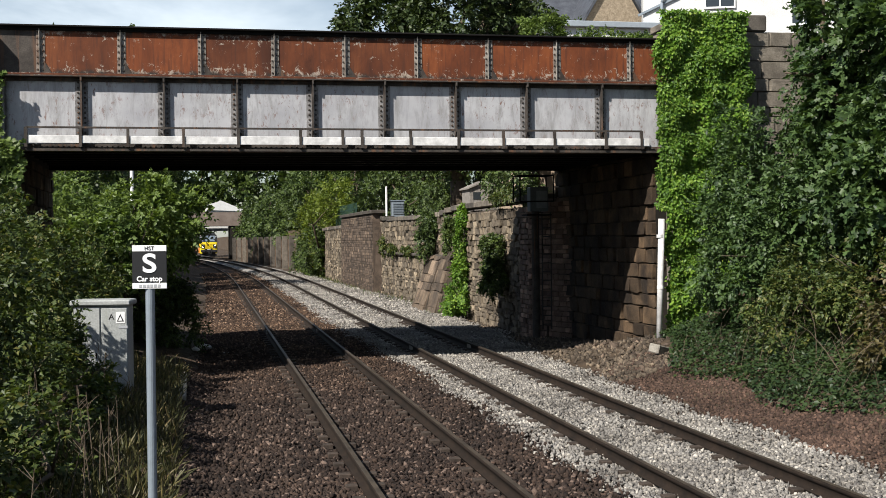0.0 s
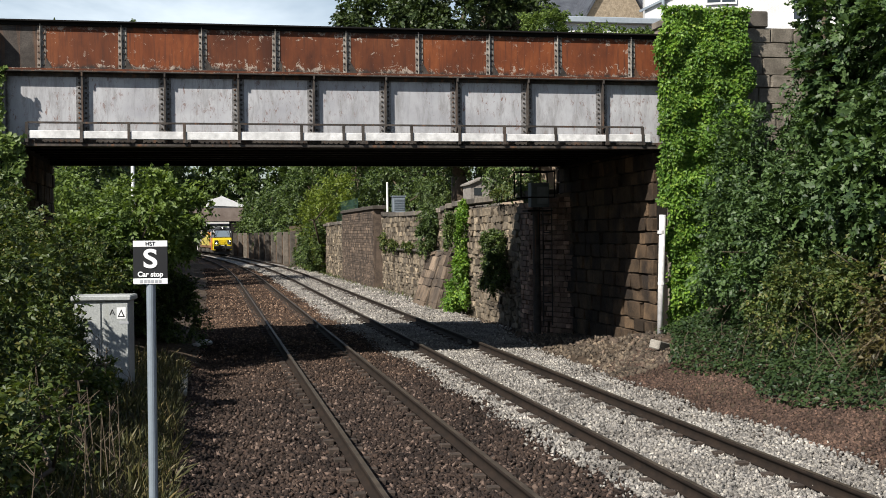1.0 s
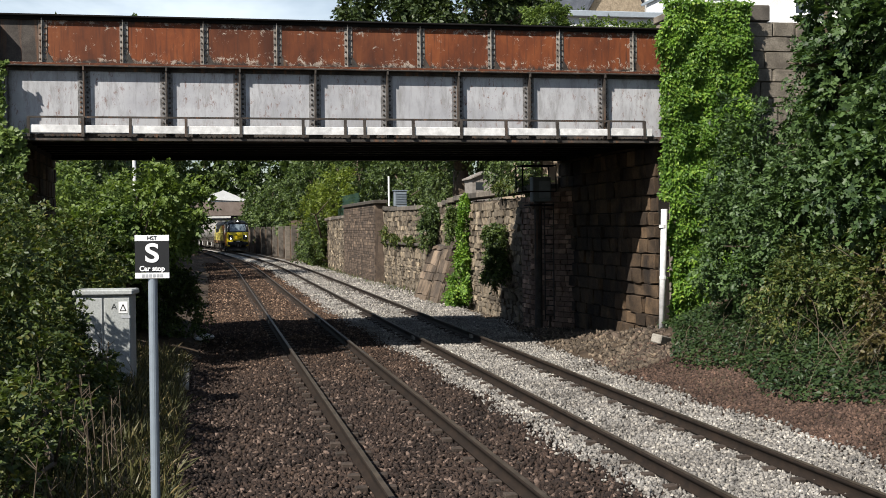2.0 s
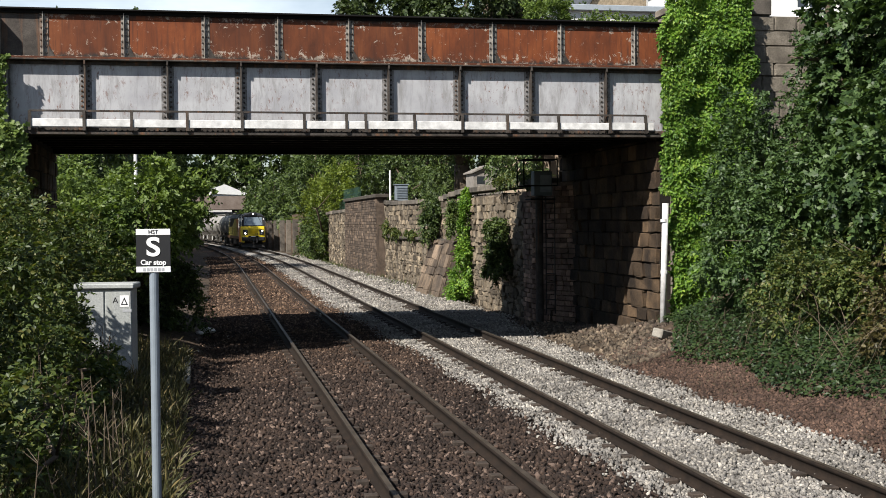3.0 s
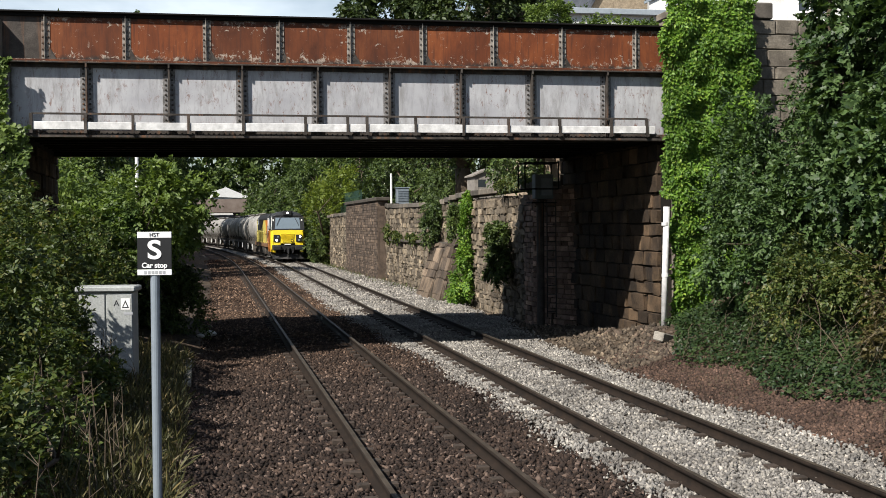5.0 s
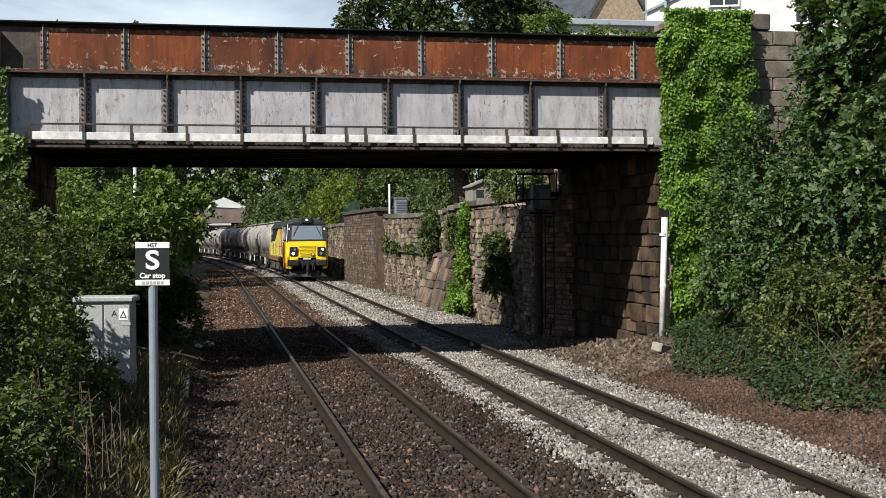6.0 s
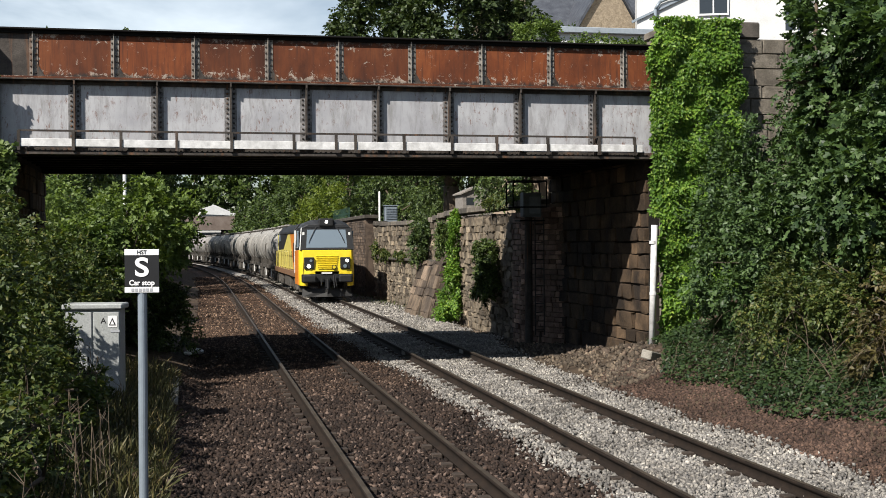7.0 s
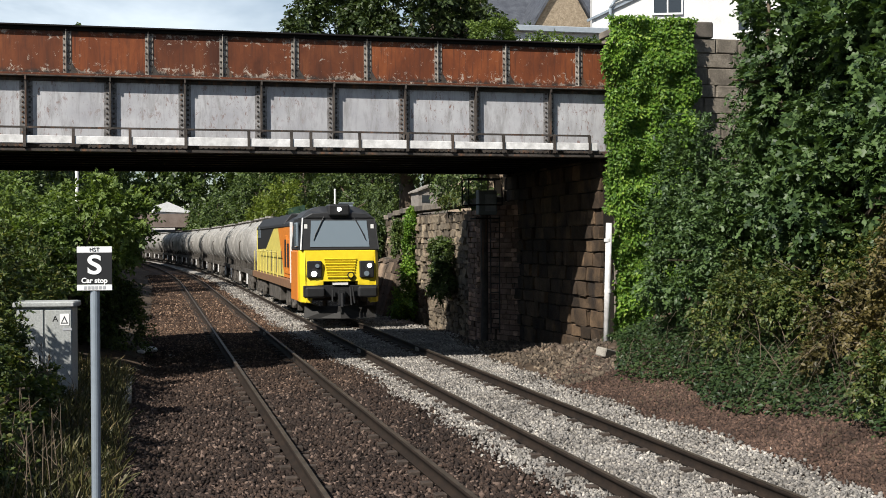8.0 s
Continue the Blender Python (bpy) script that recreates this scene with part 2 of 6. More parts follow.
M_CONIFER = leaf_mat("yellow_green_hedge_leaves", (0.07, 0.11, 0.015), (0.15, 0.19, 0.03), 0.3)
M_GROUND_IVY = leaf_mat("ground_ivy_leaves", (0.013, 0.032, 0.012), (0.042, 0.07, 0.024), 0.25)
M_BROWN_LEAF = leaf_mat("browning_leaves", (0.05, 0.043, 0.02), (0.135, 0.11, 0.047), 0.25)
M_GRASS = leaf_mat("rough_grass_blades", (0.028, 0.034, 0.014), (0.09, 0.085, 0.038), 0.2, (0.19, 0.145, 0.075))

# ---- building helpers ----
def part(name, bm, mat, parent=None, label="", smooth=False, bevel=0.0):
    if bevel:
        bmesh.ops.bevel(bm, geom=bm.edges[:], offset=bevel, segments=1, affect="EDGES", profile=0.6)
    me = bpy.data.meshes.new(name)
    bm.to_mesh(me)
    bm.free()
    me.materials.append(mat)
    if smooth:
        for p in me.polygons:
            p.use_smooth = True
    ob = new(name, me)
    ob.parent = parent
    if label:
        tagged(ob, label)
    return ob


def from_arrays(name, verts, faces, mat, parent=None, label="", smooth=False):
    me = bpy.data.meshes.new(name)
    verts = np.asarray(verts, dtype=np.float32)
    faces = np.asarray(faces, dtype=np.int32)
    n, k = faces.shape
    me.vertices.add(len(verts))
    me.vertices.foreach_set("co", verts.ravel())
    me.loops.add(n * k)
    me.loops.foreach_set("vertex_index", faces.ravel())
    me.polygons.add(n)
    me.polygons.foreach_set("loop_start", np.arange(0, n * k, k, dtype=np.int32))
    me.polygons.foreach_set("loop_total", np.full(n, k, dtype=np.int32))
    me.update(calc_edges=True)
    me.materials.append(mat)
    if smooth:
        me.polygons.foreach_set("use_smooth", np.ones(n, dtype=bool))
    ob = new(name, me)
    ob.parent = parent
    if label:
        tagged(ob, label)
    return ob


def box(bm, x0, x1, y0, y1, z0, z1, m=None):
    mat = Matrix.Translation(((x0 + x1) / 2, (y0 + y1) / 2, (z0 + z1) / 2)) @ Matrix.Diagonal((x1 - x0, y1 - y0, z1 - z0, 1))
    return bmesh.ops.create_cube(bm, size=1, matrix=(m @ mat) if m else mat)


def rod(bm, a, b, r, r2=None, seg=8):
    a, b = Vector(a), Vector(b)
    d = b - a
    m = Matrix.Translation((a + b) / 2) @ d.to_track_quat("Z", "Y").to_matrix().to_4x4()
    return bmesh.ops.create_cone(bm, cap_ends=True, segments=seg, radius1=r, radius2=r if r2 is None else r2, depth=d.length, matrix=m)


def boxed(name, dims, mat, parent=None, label="", bevel=0.0):
    bm = bmesh.new()
    box(bm, *dims)
    return part(name, bm, mat, parent, label, bevel=bevel)


def empty(name, at=(0, 0, 0), label="", category="", group="", kind=""):
    e = new(name)
    e.location = at
    return tagged(e, label, category, group, kind)


def piece(name, mesh, parent, m):
    ob = new(name, mesh)
    ob.parent = parent
    ob.matrix_local = m
    return ob


def mesh_of(name, bm, mat, bevel=0.0):
    if bevel:
        bmesh.ops.bevel(bm, geom=bm.edges[:], offset=bevel, segments=1, affect="EDGES", profile=0.6)
    me = bpy.data.meshes.new(name)
    bm.to_mesh(me)
    bm.free()
    me.materials.append(mat)
    return me


# ---- the line of the tracks ----
def track_x(y, mid):
    return mid + 0.0115 * (y - 14) - max(0.0, y - 75) ** 2 / 2360


MID_L, MID_R = 2.68, 5.99


def lerp_table(v, table):
    return float(np.interp(v, [a for a, _ in table], [b for _, b in table]))


def terrain(x, y):
    """Height of the ground."""
    dx = track_x(y, MID_R) - MID_R if y > -40 else 0
    u = x - dx
    # banks on both sides of the formation
    near_l = lerp_table(u, [(-60, 5.5), (-14, 4.5), (-7, 2.2), (-3.5, 1.0), (-1.2, 0.26), (-0.6, 0.12), (0.3, -0.25), (1.0, -0.3), (1.5, -0.34)])
    far_l = lerp_table(u, [(-60, 4.5), (-12, 3.2), (-5, 1.6), (-2.5, 0.5), (-0.8, -0.1), (0.0, -0.26), (1.0, -0.3), (1.5, -0.34)])
    k = min(1, max(0, (y - 30) / 14))
    left = near_l * (1 - k) + far_l * k
    near_r = lerp_table(u, [(7.2, -0.34), (7.9, -0.27), (8.8, -0.12), (9.6, 0.25), (10.6, 0.75), (12.5, 2.2), (15, 3.8), (20, 5.6), (60, 6.4)])
    far_r = lerp_table(x, [(7.5, -0.34), (8.6, -0.32), (9.75, -0.3), (10.2, -0.3), (10.25, 3.6), (14, 3.9), (30, 5.5), (80, 7)])
    kr = 0 if y < 34.6 else 1
    right = near_r if not kr else far_r
    if 26.0 < y < 34.9 and u > 7:
        foot = lerp_table(y, [(26, 0.42), (28, 0.25), (31, -0.05), (34.9, -0.26)])
        right = lerp_table(x, [(7.2, -0.34), (8.2, -0.27), (9.2, -0.24 + 0.35 * (foot + 0.26)), (9.9, foot - 0.06), (10.4, foot), (12.6, foot + 0.1), (14, 3.5), (20, 5.6), (60, 6.4)])
    z = left if u < 4.2 else right
    bumps = 0.06 * noise.noise((x * 0.9, y * 0.9, 0.3)) + 0.03 * noise.noise((x * 3.1, y * 3.1, 1.7))
    soft = 0.15 if 0 < u < 8 else 1.0
    return z + bumps * soft


def ground_sheet():
    def spaced(marks):
        out = []
        for (a, b, s) in marks:
            out += list(np.arange(a, b, s))
        return out
    xs = spaced([(-1500, -200, 260), (-200, -40, 32), (-40, -8, 4), (-8, -2, 0.6), (-2, 12, 0.25), (12, 20, 0.7), (20, 60, 5), (60, 300, 40), (300, 1801, 300)])
    ys = spaced([(-1200, -100, 275), (-100, 4, 13), (4, 30, 0.4), (30, 46, 0.5), (46, 120, 2), (120, 260, 7), (260, 600, 60), (600, 2401, 450)])
    verts = [(x, y, terrain(x, y)) for y in ys for x in xs]
    w = len(xs)
    faces = [(j * w + i, j * w + i + 1, (j + 1) * w + i + 1, (j + 1) * w + i) for j in range(len(ys) - 1) for i in range(w - 1)]
    ob = from_arrays("ground", verts, faces, M_SOIL, smooth=True)
    global GRID
    GRID = (np.array(xs), np.array(ys), np.array([v[2] for v in verts]).reshape(len(ys), w))
    tagged(ob, "brown soil and leaf litter ground with raised cutting banks", "ground", kind="structure")


ground_sheet()


def ground_z(x, y):
    """Height of the ground sheet under many points at once."""
    xs, ys, zs = GRID
    i = np.clip(np.searchsorted(xs, x) - 1, 0, len(xs) - 2)
    j = np.clip(np.searchsorted(ys, y) - 1, 0, len(ys) - 2)
    u, v = (x - xs[i]) / (xs[i + 1] - xs[i]), (y - ys[j]) / (ys[j + 1] - ys[j])
    return (zs[j, i] * (1 - u) + zs[j, i + 1] * u) * (1 - v) + (zs[j + 1, i] * (1 - u) + zs[j + 1, i + 1] * u) * v


def ballast_bed(name, lo, hi, y0, y1, z, mat, label):
    """A bed of ballast between two lines beside the tracks, lying on the ground."""
    ys = np.arange(y0, y1 + 0.01, 1.0)
    n = 9
    verts, faces = [], []
    for y in ys:
        d = track_x(y, 0)
        for i in range(n):
            u = lo(y) + (hi(y) - lo(y)) * i / (n - 1)
            edge = min(i, n - 1 - i)
            drop = -0.3 if edge == 0 else 0.0
            verts.append((u + d, y, z + drop + 0.03 * noise.noise((u * 2, y * 1.3, 5))))
    for j in range(len(ys) - 1):
        for i in range(n - 1):
            a = j * n + i
            faces.append((a, a + 1, a + n + 1, a + n))
    ob = from_arrays(name, verts, faces, mat, smooth=True)
    return tagged(ob, label, "ballast", kind="structure")


def edge_white(y):
    return lerp_table(y, [(26, 4.72), (38, 4.3)]) + 0.24 * noise.noise((0.3, y * 0.55, 2.0)) + 0.14 * noise.noise((1.0, y * 2.2, 4.0))


def edge_right(y):
    return 8.1 + lerp_table(y, [(29, 0.0), (37, 0.8), (60, 0.9), (80, 0.3)]) + 0.3 * noise.noise((4.3, y * 0.5, 2.0)) + 0.12 * noise.noise((7.0, y * 2.0, 4.0))


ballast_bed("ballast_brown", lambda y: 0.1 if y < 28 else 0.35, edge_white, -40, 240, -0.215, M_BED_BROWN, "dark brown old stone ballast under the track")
ballast_bed("ballast_pale", lambda y: edge_white(y) - 0.06, edge_right, -40, 240, -0.2, M_BED_WHITE, "pale new stone ballast under the track")


def stones(name, n, span, surface, size, mat, label, seed):
    """Loose stones, too many to count, scattered over a stretch of ballast."""
    rng = np.random.default_rng(seed)
    base = np.array([(1, 0, 0), (-1, 0, 0), (0, 1, 0), (0, -1, 0), (0, 0, 1), (0, 0, -1)], float)
    tri = np.array([(0, 2, 4), (2, 1, 4), (1, 3, 4), (3, 0, 4), (2, 0, 5), (1, 2, 5), (3, 1, 5), (0, 3, 5)])
    (y0, y1), lo, hi = span
    ys = y0 + (y1 - y0) * rng.random(n) ** 1.7
    lows, highs = np.array([lo(y) for y in ys]), np.array([hi(y) for y in ys])
    u = lows + (highs - lows) * rng.random(n) + rng.normal(size=n) * 0.12
    x = u + np.array([track_x(y, 0) for y in ys])
    s = size * (0.5 + rng.random(n))
    v = base[None] * (s[:, None] * (0.6 + 0.8 * rng.random((n, 6))))[:, :, None] * (1.1, 0.85, 0.6)
    q = rng.normal(size=(n, 4))
    a, b, c, d = (q / np.linalg.norm(q, axis=1)[:, None]).T
    r = np.array([[1 - 2 * (c * c + d * d), 2 * (b * c - a * d), 2 * (b * d + a * c)],
                  [2 * (b * c + a * d), 1 - 2 * (b * b + d * d), 2 * (c * d - a * b)],
                  [2 * (b * d - a * c), 2 * (c * d + a * b), 1 - 2 * (b * b + c * c)]]).transpose(2, 0, 1)
    verts = np.einsum("nkj,nij->nki", v, r)
    z = ground_z(x, ys) if surface is None else np.maximum(ground_z(x, ys), surface)
    verts += np.stack([x, ys, z + s * 0.25], 1)[:, None]
    faces = (tri[None] + 6 * np.arange(n)[:, None, None]).reshape(-1, 3)
    ob = from_arrays(name, verts.reshape(-1, 3), faces, mat)
    return tagged(ob, label, "ballast", kind="stuff")


def rail_profile():
    return [(-0.036, 0.0), (-0.036, -0.035), (-0.012, -0.05), (-0.01, -0.13), (-0.07, -0.145), (-0.07, -0.158),
            (0.07, -0.158), (0.07, -0.145), (0.01, -0.13), (0.012, -0.05), (0.036, -0.035), (0.036, 0.0)]


def rail(name, x_mid, off, parent):
    prof = rail_profile()
    ys = list(np.arange(-40, 60, 2.0)) + list(np.arange(60, 245, 4.0))
    n = len(prof)
    verts, faces = [], []
    for y in ys:
        for px, pz in prof:
            verts.append((track_x(y, x_mid) + off + px, y, pz))
    for j in range(len(ys) - 1):
        for i in range(n):
            a, b = j * n + i, j * n + (i + 1) % n
            faces.append((a, a + n, b + n, b))
    ob = from_arrays(name, verts, faces, M_RAIL, parent)
    head = []
    hf = []
    for j, y in enumerate(ys):
        for px in (-0.03, 0.03):
            head.append((track_x(y, x_mid) + off + px, y, 0.004))
        if j:
            a = 2 * j
            hf.append((a - 2, a - 1, a + 1, a))
    from_arrays("running_surface", head, hf, M_RAIL_TOP, ob, "worn bright steel running surface of the rail")
    return ob


def sleeper_mesh():
    bm = bmesh.new()
    box(bm, -1.3, 1.3, -0.125, 0.125, -0.33, -0.205)
    for s in (-1, 1):
        for o in (-0.16, 0.16):
            box(bm, s * 0.7525 + o - 0.07, s * 0.7525 + o + 0.07, -0.07, 0.07, -0.205, -0.135)
    return mesh_of("sleeper", bm, M_SLEEPER, 0.008)


def railway_track(x_mid, label):
    tr = empty("railway_track", (0, 0, 0), label, "railway track", "railway tracks")
    for off in (-0.7525, 0.7525):
        rail("rail", x_mid, off, tr)
    sm = sleeper_mesh()
    for i in range(150):
        y = 2 + 0.72 * i
        a = math.atan2(track_x(y + 1, 0) - track_x(y, 0), 1)
        piece("sleeper", sm, tr, Matrix.Translation((track_x(y, x_mid), y, 0.012 * noise.noise((y, x_mid, 0)))) @ Matrix.Rotation(-a, 4, "Z"))
    # insulated joint plates
    for off in (-0.7525, 0.7525):
        for y, c in ((37.5 if x_mid == MID_L else 31.0, M_CONCRETE),):
            bm = bmesh.new()
            x = track_x(y, x_mid) + off
            box(bm, x - 0.06, x - 0.012, y - 0.14, y + 0.14, -0.12, -0.03)
            box(bm, x + 0.012, x + 0.06, y - 0.14, y + 0.14, -0.12, -0.03)
            part("joint_plate", bm, c, tr, "pale insulated rail joint plate")
    return tr


railway_track(MID_L, "rusty steel railway track in dark brown ballast")
railway_track(MID_R, "steel railway track in pale new ballast")

# ---- the girder bridge ----
BY, BW = 27.0, 7.7           # near face and width
X0, X1 = -3.7, 10.5          # faces of the abutments
Z_BOT, Z_MID, Z_TOP = 4.61, 6.18, 7.2


def rivet_rows(bm, x, z0, z1, y, step=0.105):
    z = z0
    while z < z1:
        m = Matrix.Translation((x, y, z)) @ Matrix.Rotation(radians(90), 4, "X")
        bmesh.ops.create_cone(bm, cap_ends=True, segments=6, radius1=0.028, radius2=0.015, depth=0.026, matrix=m)
        z += step


def girder_bridge():
    br = empty("girder_bridge", (0, 0, 0), "riveted steel girder bridge with rusty orange parapet panels over grey plates", "bridge")
    # deck, soffit and far girder, their deep shade put into the black
    boxed("deck", (X0 - 1.2, X1 + 1.2, BY + 0.35, BY + BW - 0.3, 5.25, 6.0), M_BLACK, br, "deck underside with its deep shade painted black")
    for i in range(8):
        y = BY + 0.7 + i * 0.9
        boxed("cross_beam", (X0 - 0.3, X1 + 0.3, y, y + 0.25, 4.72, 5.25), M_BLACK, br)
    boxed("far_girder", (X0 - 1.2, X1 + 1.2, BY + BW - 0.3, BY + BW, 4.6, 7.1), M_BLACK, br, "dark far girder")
    # lower grey web panels between stiffeners
    low = [-4.6, -3.75, -2.23, -0.55, 0.98, 2.59, 4.16, 5.75, 7.37, 9.12, 10.55, 11.2]
    for a, b in zip(low, low[1:]):
        boxed("web_panel", (a, b - 0.003, BY, BY + 0.02, Z_BOT + 0.02, Z_MID - 0.06), M_GREY, br, "grey painted web plate with flaking patches")
    for x in low[2:-2]:
        bm = bmesh.new()
        box(bm, x - 0.018, x + 0.018, BY - 0.15, BY - 0.012, Z_BOT + 0.05, Z_MID - 0.05)
        box(bm, x - 0.018, x + 0.018, BY - 0.2, BY - 0.15, Z_MID - 0.14, Z_MID - 0.05)
        st = part("stiffener", bm, M_DARK_STEEL, br, "dark upright stiffener web")
        boxed("angle_plate", (x - 0.13, x + 0.13, BY - 0.012, BY - 0.001, Z_BOT + 0.05, Z_MID - 0.1), M_GRIMY_STEEL, st, "grimy grey riveted angle plate")
        bm = bmesh.new()
        rivet_rows(bm, x - 0.07, Z_BOT + 0.15, Z_MID - 0.1, BY - 0.02)
        rivet_rows(bm, x + 0.07, Z_BOT + 0.15, Z_MID - 0.1, BY - 0.02)
        tagged(part("rivets", bm, M_DARK_STEEL, st), kind="stuff")
    # middle flange and bottom flange
    boxed("middle_flange", (-5.2, 11.2, BY - 0.2, BY + 0.1, Z_MID - 0.06, Z_MID - 0.031), M_DARK_STEEL, br, "dark riveted middle flange", bevel=0.004)
    boxed("flange_plate", (-5.2, 11.2, BY - 0.17, BY + 0.1, Z_MID - 0.03, Z_MID + 0.018), M_RUST, br, "rusty flange cover plate", bevel=0.004)
    boxed("flange_angle", (-5.2, 11.2, BY - 0.03, BY - 0.003, Z_MID - 0.14, Z_MID - 0.061), M_DARK_STEEL, br)
    bm = bmesh.new()
    box(bm, -5.2, 11.2, BY - 0.16, BY + 0.2, Z_BOT - 0.03, Z_BOT + 0.02)
    box(bm, -5.2, 11.2, BY - 0.04, BY - 0.003, Z_BOT + 0.02, Z_BOT + 0.12)
    part("bottom_flange", bm, M_DARK_STEEL, br, "dark bottom flange", bevel=0.004)
    bm = bmesh.new()
    x = X0
    while x < X1:
        m = Matrix.Translation((x, BY - 0.05, Z_BOT + 0.07)) @ Matrix.Rotation(radians(90), 4, "X")
        bmesh.ops.create_cone(bm, cap_ends=True, segments=6, radius1=0.022, radius2=0.012, depth=0.025, matrix=m)
        x += 0.11
    tagged(part("flange_rivets", bm, M_DARK_STEEL, br), kind="stuff")
    # upper parapet
    up = [-5.2, -3.04, -1.41, 0.25, 1.8, 3.33, 4.93, 6.53, 8.11, 9.85, 11.2]
    for i, (a, b) in enumerate(zip(up, up[1:])):
        boxed("parapet_panel", (a, b - 0.003, BY + 0.0, BY + 0.02, Z_MID + 0.02, Z_TOP - 0.07), M_DARK_STEEL if i == 0 else M_RUST, br,
              "dark weathered parapet plate" if i == 0 else "rusted orange parapet plate")
    for x in up[1:-1]:
        bm = bmesh.new()
        box(bm, x - 0.085, x + 0.085, BY - 0.014, BY - 0.001, Z_MID + 0.03, Z_TOP - 0.075)
        box(bm, x - 0.03, x - 0.012, BY - 0.07, BY - 0.01, Z_MID + 0.03, Z_TOP - 0.075)
        st = part("parapet_stiffener", bm, M_PALE_STEEL, br, "pale weathered parapet stiffener", bevel=0.004)
        bm = bmesh.new()
        rivet_rows(bm, x + 0.045, Z_MID + 0.1, Z_TOP - 0.1, BY - 0.02, 0.13)
        rivet_rows(bm, x - 0.06, Z_MID + 0.1, Z_TOP - 0.1, BY - 0.02, 0.13)
        tagged(part("rivets", bm, M_DARK_STEEL, st), kind="stuff")
        bm = bmesh.new()
        a = [bm.verts.new(p) for p in ((x + 0.06, BY - 0.012, Z_MID + 0.03), (x + 0.22, BY - 0.012, Z_MID + 0.03), (x + 0.06, BY - 0.012, Z_MID + 0.3))]
        bm.faces.new(a)
        g = bmesh.ops.extrude_face_region(bm, geom=bm.faces[:])
        for v in [v for v in g["geom"] if isinstance(v, bmesh.types.BMVert)]:
            v.co.y -= 0.012
        bmesh.ops.recalc_face_normals(bm, faces=bm.faces)
        part("gusset", bm, M_DARK_STEEL, st)
    bm = bmesh.new()
    box(bm, -5.2, 11.2, BY - 0.13, BY + 0.16, Z_TOP - 0.035, Z_TOP)
    box(bm, -5.2, 11.2, BY - 0.04, BY - 0.003, Z_TOP - 0.11, Z_TOP - 0.035)
    part("top_flange", bm, M_BLACK, br, "dark top flange of the parapet", bevel=0.004)
    # white boards and the low hand rail
    xs = [-3.33, -2.25, -1.29, -0.15, 0.99, 2.31, 3.22, 3.64, 4.71, 5.78, 6.8, 7.98, 9.18, 10.03, 10.24]
    for a, b in zip(xs, xs[1:]):
        boxed("white_board", (a + 0.03, b - 0.02, BY - 0.215, BY - 0.185, 4.73 + 0.01 * math.sin(a * 5), 4.895 + 0.008 * math.sin(a * 7)), M_WHITE, br, "white painted clearance board", bevel=0.006)
    for x in xs[:-1]:
        boxed("rail_post", (x - 0.03, x + 0.03, BY - 0.235, BY - 0.165, 4.66, 5.07), M_DARK_STEEL, br)
    for a, b in zip(xs, xs[1:-1]):
        boxed("hand_rail", (a, b, BY - 0.225, BY - 0.185, 5.045, 5.085), M_DARK_STEEL, br)
    return br


girder_bridge()


def block_wall(owner, origin, along, up, normal, length, height, course, mean, mat, depth=0.3, name="stone_block", limit=300, rest_mat=None, rough=0.02, seed=1, jag=0.035, tilt=0.0):
    """Courses of separate blocks on a wall's face. Pieces near the wall's start become parts of it; those past the limit are joined."""
    rng = random.Random(seed)
    origin, along, up, normal = Vector(origin), Vector(along), Vector(up), Vector(normal)
    meshes = []
    for k in range(7):
        bm = bmesh.new()
        bmesh.ops.create_cube(bm, size=1)
        bmesh.ops.bevel(bm, geom=bm.edges[:], offset=0.06, segments=1, affect="EDGES")
        for v in bm.verts:
            v.co += Vector((rng.uniform(-1, 1), rng.uniform(-1, 1), rng.uniform(-1, 1))) * jag
        meshes.append(mesh_of(name, bm, mat))
    cells = []
    z = 0.0
    while z < height - 0.05:
        h = min(course * (rng.uniform(0.82, 1.18) if not tilt else rng.uniform(0.55, 1.5)), height - z)
        x = -rng.uniform(0, mean * 0.6)
        while x < length:
            w = mean * (rng.uniform(0.6, 1.5) if not tilt else rng.uniform(0.35, 1.9))
            a, b = max(0, x), min(length, x + w)
            if b - a > 0.04:
                cells.append((a, b, z, z + h))
            x += w
        z += h
    cells.sort(key=lambda c: c[0])
    basis = Matrix((along, normal, up)).transposed().to_4x4()
    rest_v, rest_f = [], []
    for i, (a, b, z0, z1) in enumerate(cells):
        proud = rng.uniform(0, rough)
        w, h = b - a - (0.008 if tilt else 0.02), z1 - z0 - (0.008 if tilt else 0.02)
        if w < 0.03 or h < 0.03:
            continue
        c = origin + along * ((a + b) / 2) + up * ((z0 + z1) / 2) + normal * (proud - depth / 2 + 0.03)
        m = Matrix.Translation(c) @ basis @ Matrix.Diagonal((w, depth, h, 1))
        if tilt:
            m = m @ Matrix.Rotation(rng.uniform(-tilt, tilt), 4, "Y")
        if rng.random() < 0.5:
            m = m @ Matrix.Rotation(math.pi, 4, "Y")
        me = meshes[rng.randrange(7)]
        if i < limit:
            piece(name, me, owner, owner.matrix_world.inverted() @ m if owner.parent is None else m)
        else:
            k = len(rest_v)
            rest_v += [m @ v.co for v in me.vertices]
            rest_f += [[k + q for q in p.vertices] for p in me.polygons]
    if rest_v:
        me = bpy.data.meshes.new(name + "_rest")
        me.from_pydata([tuple(v) for v in rest_v], [], rest_f)
        me.materials.append(rest_mat or mat)
        ob = new("distant_stones", me)
        ob.parent = owner
        tagged(ob, kind="stuff")


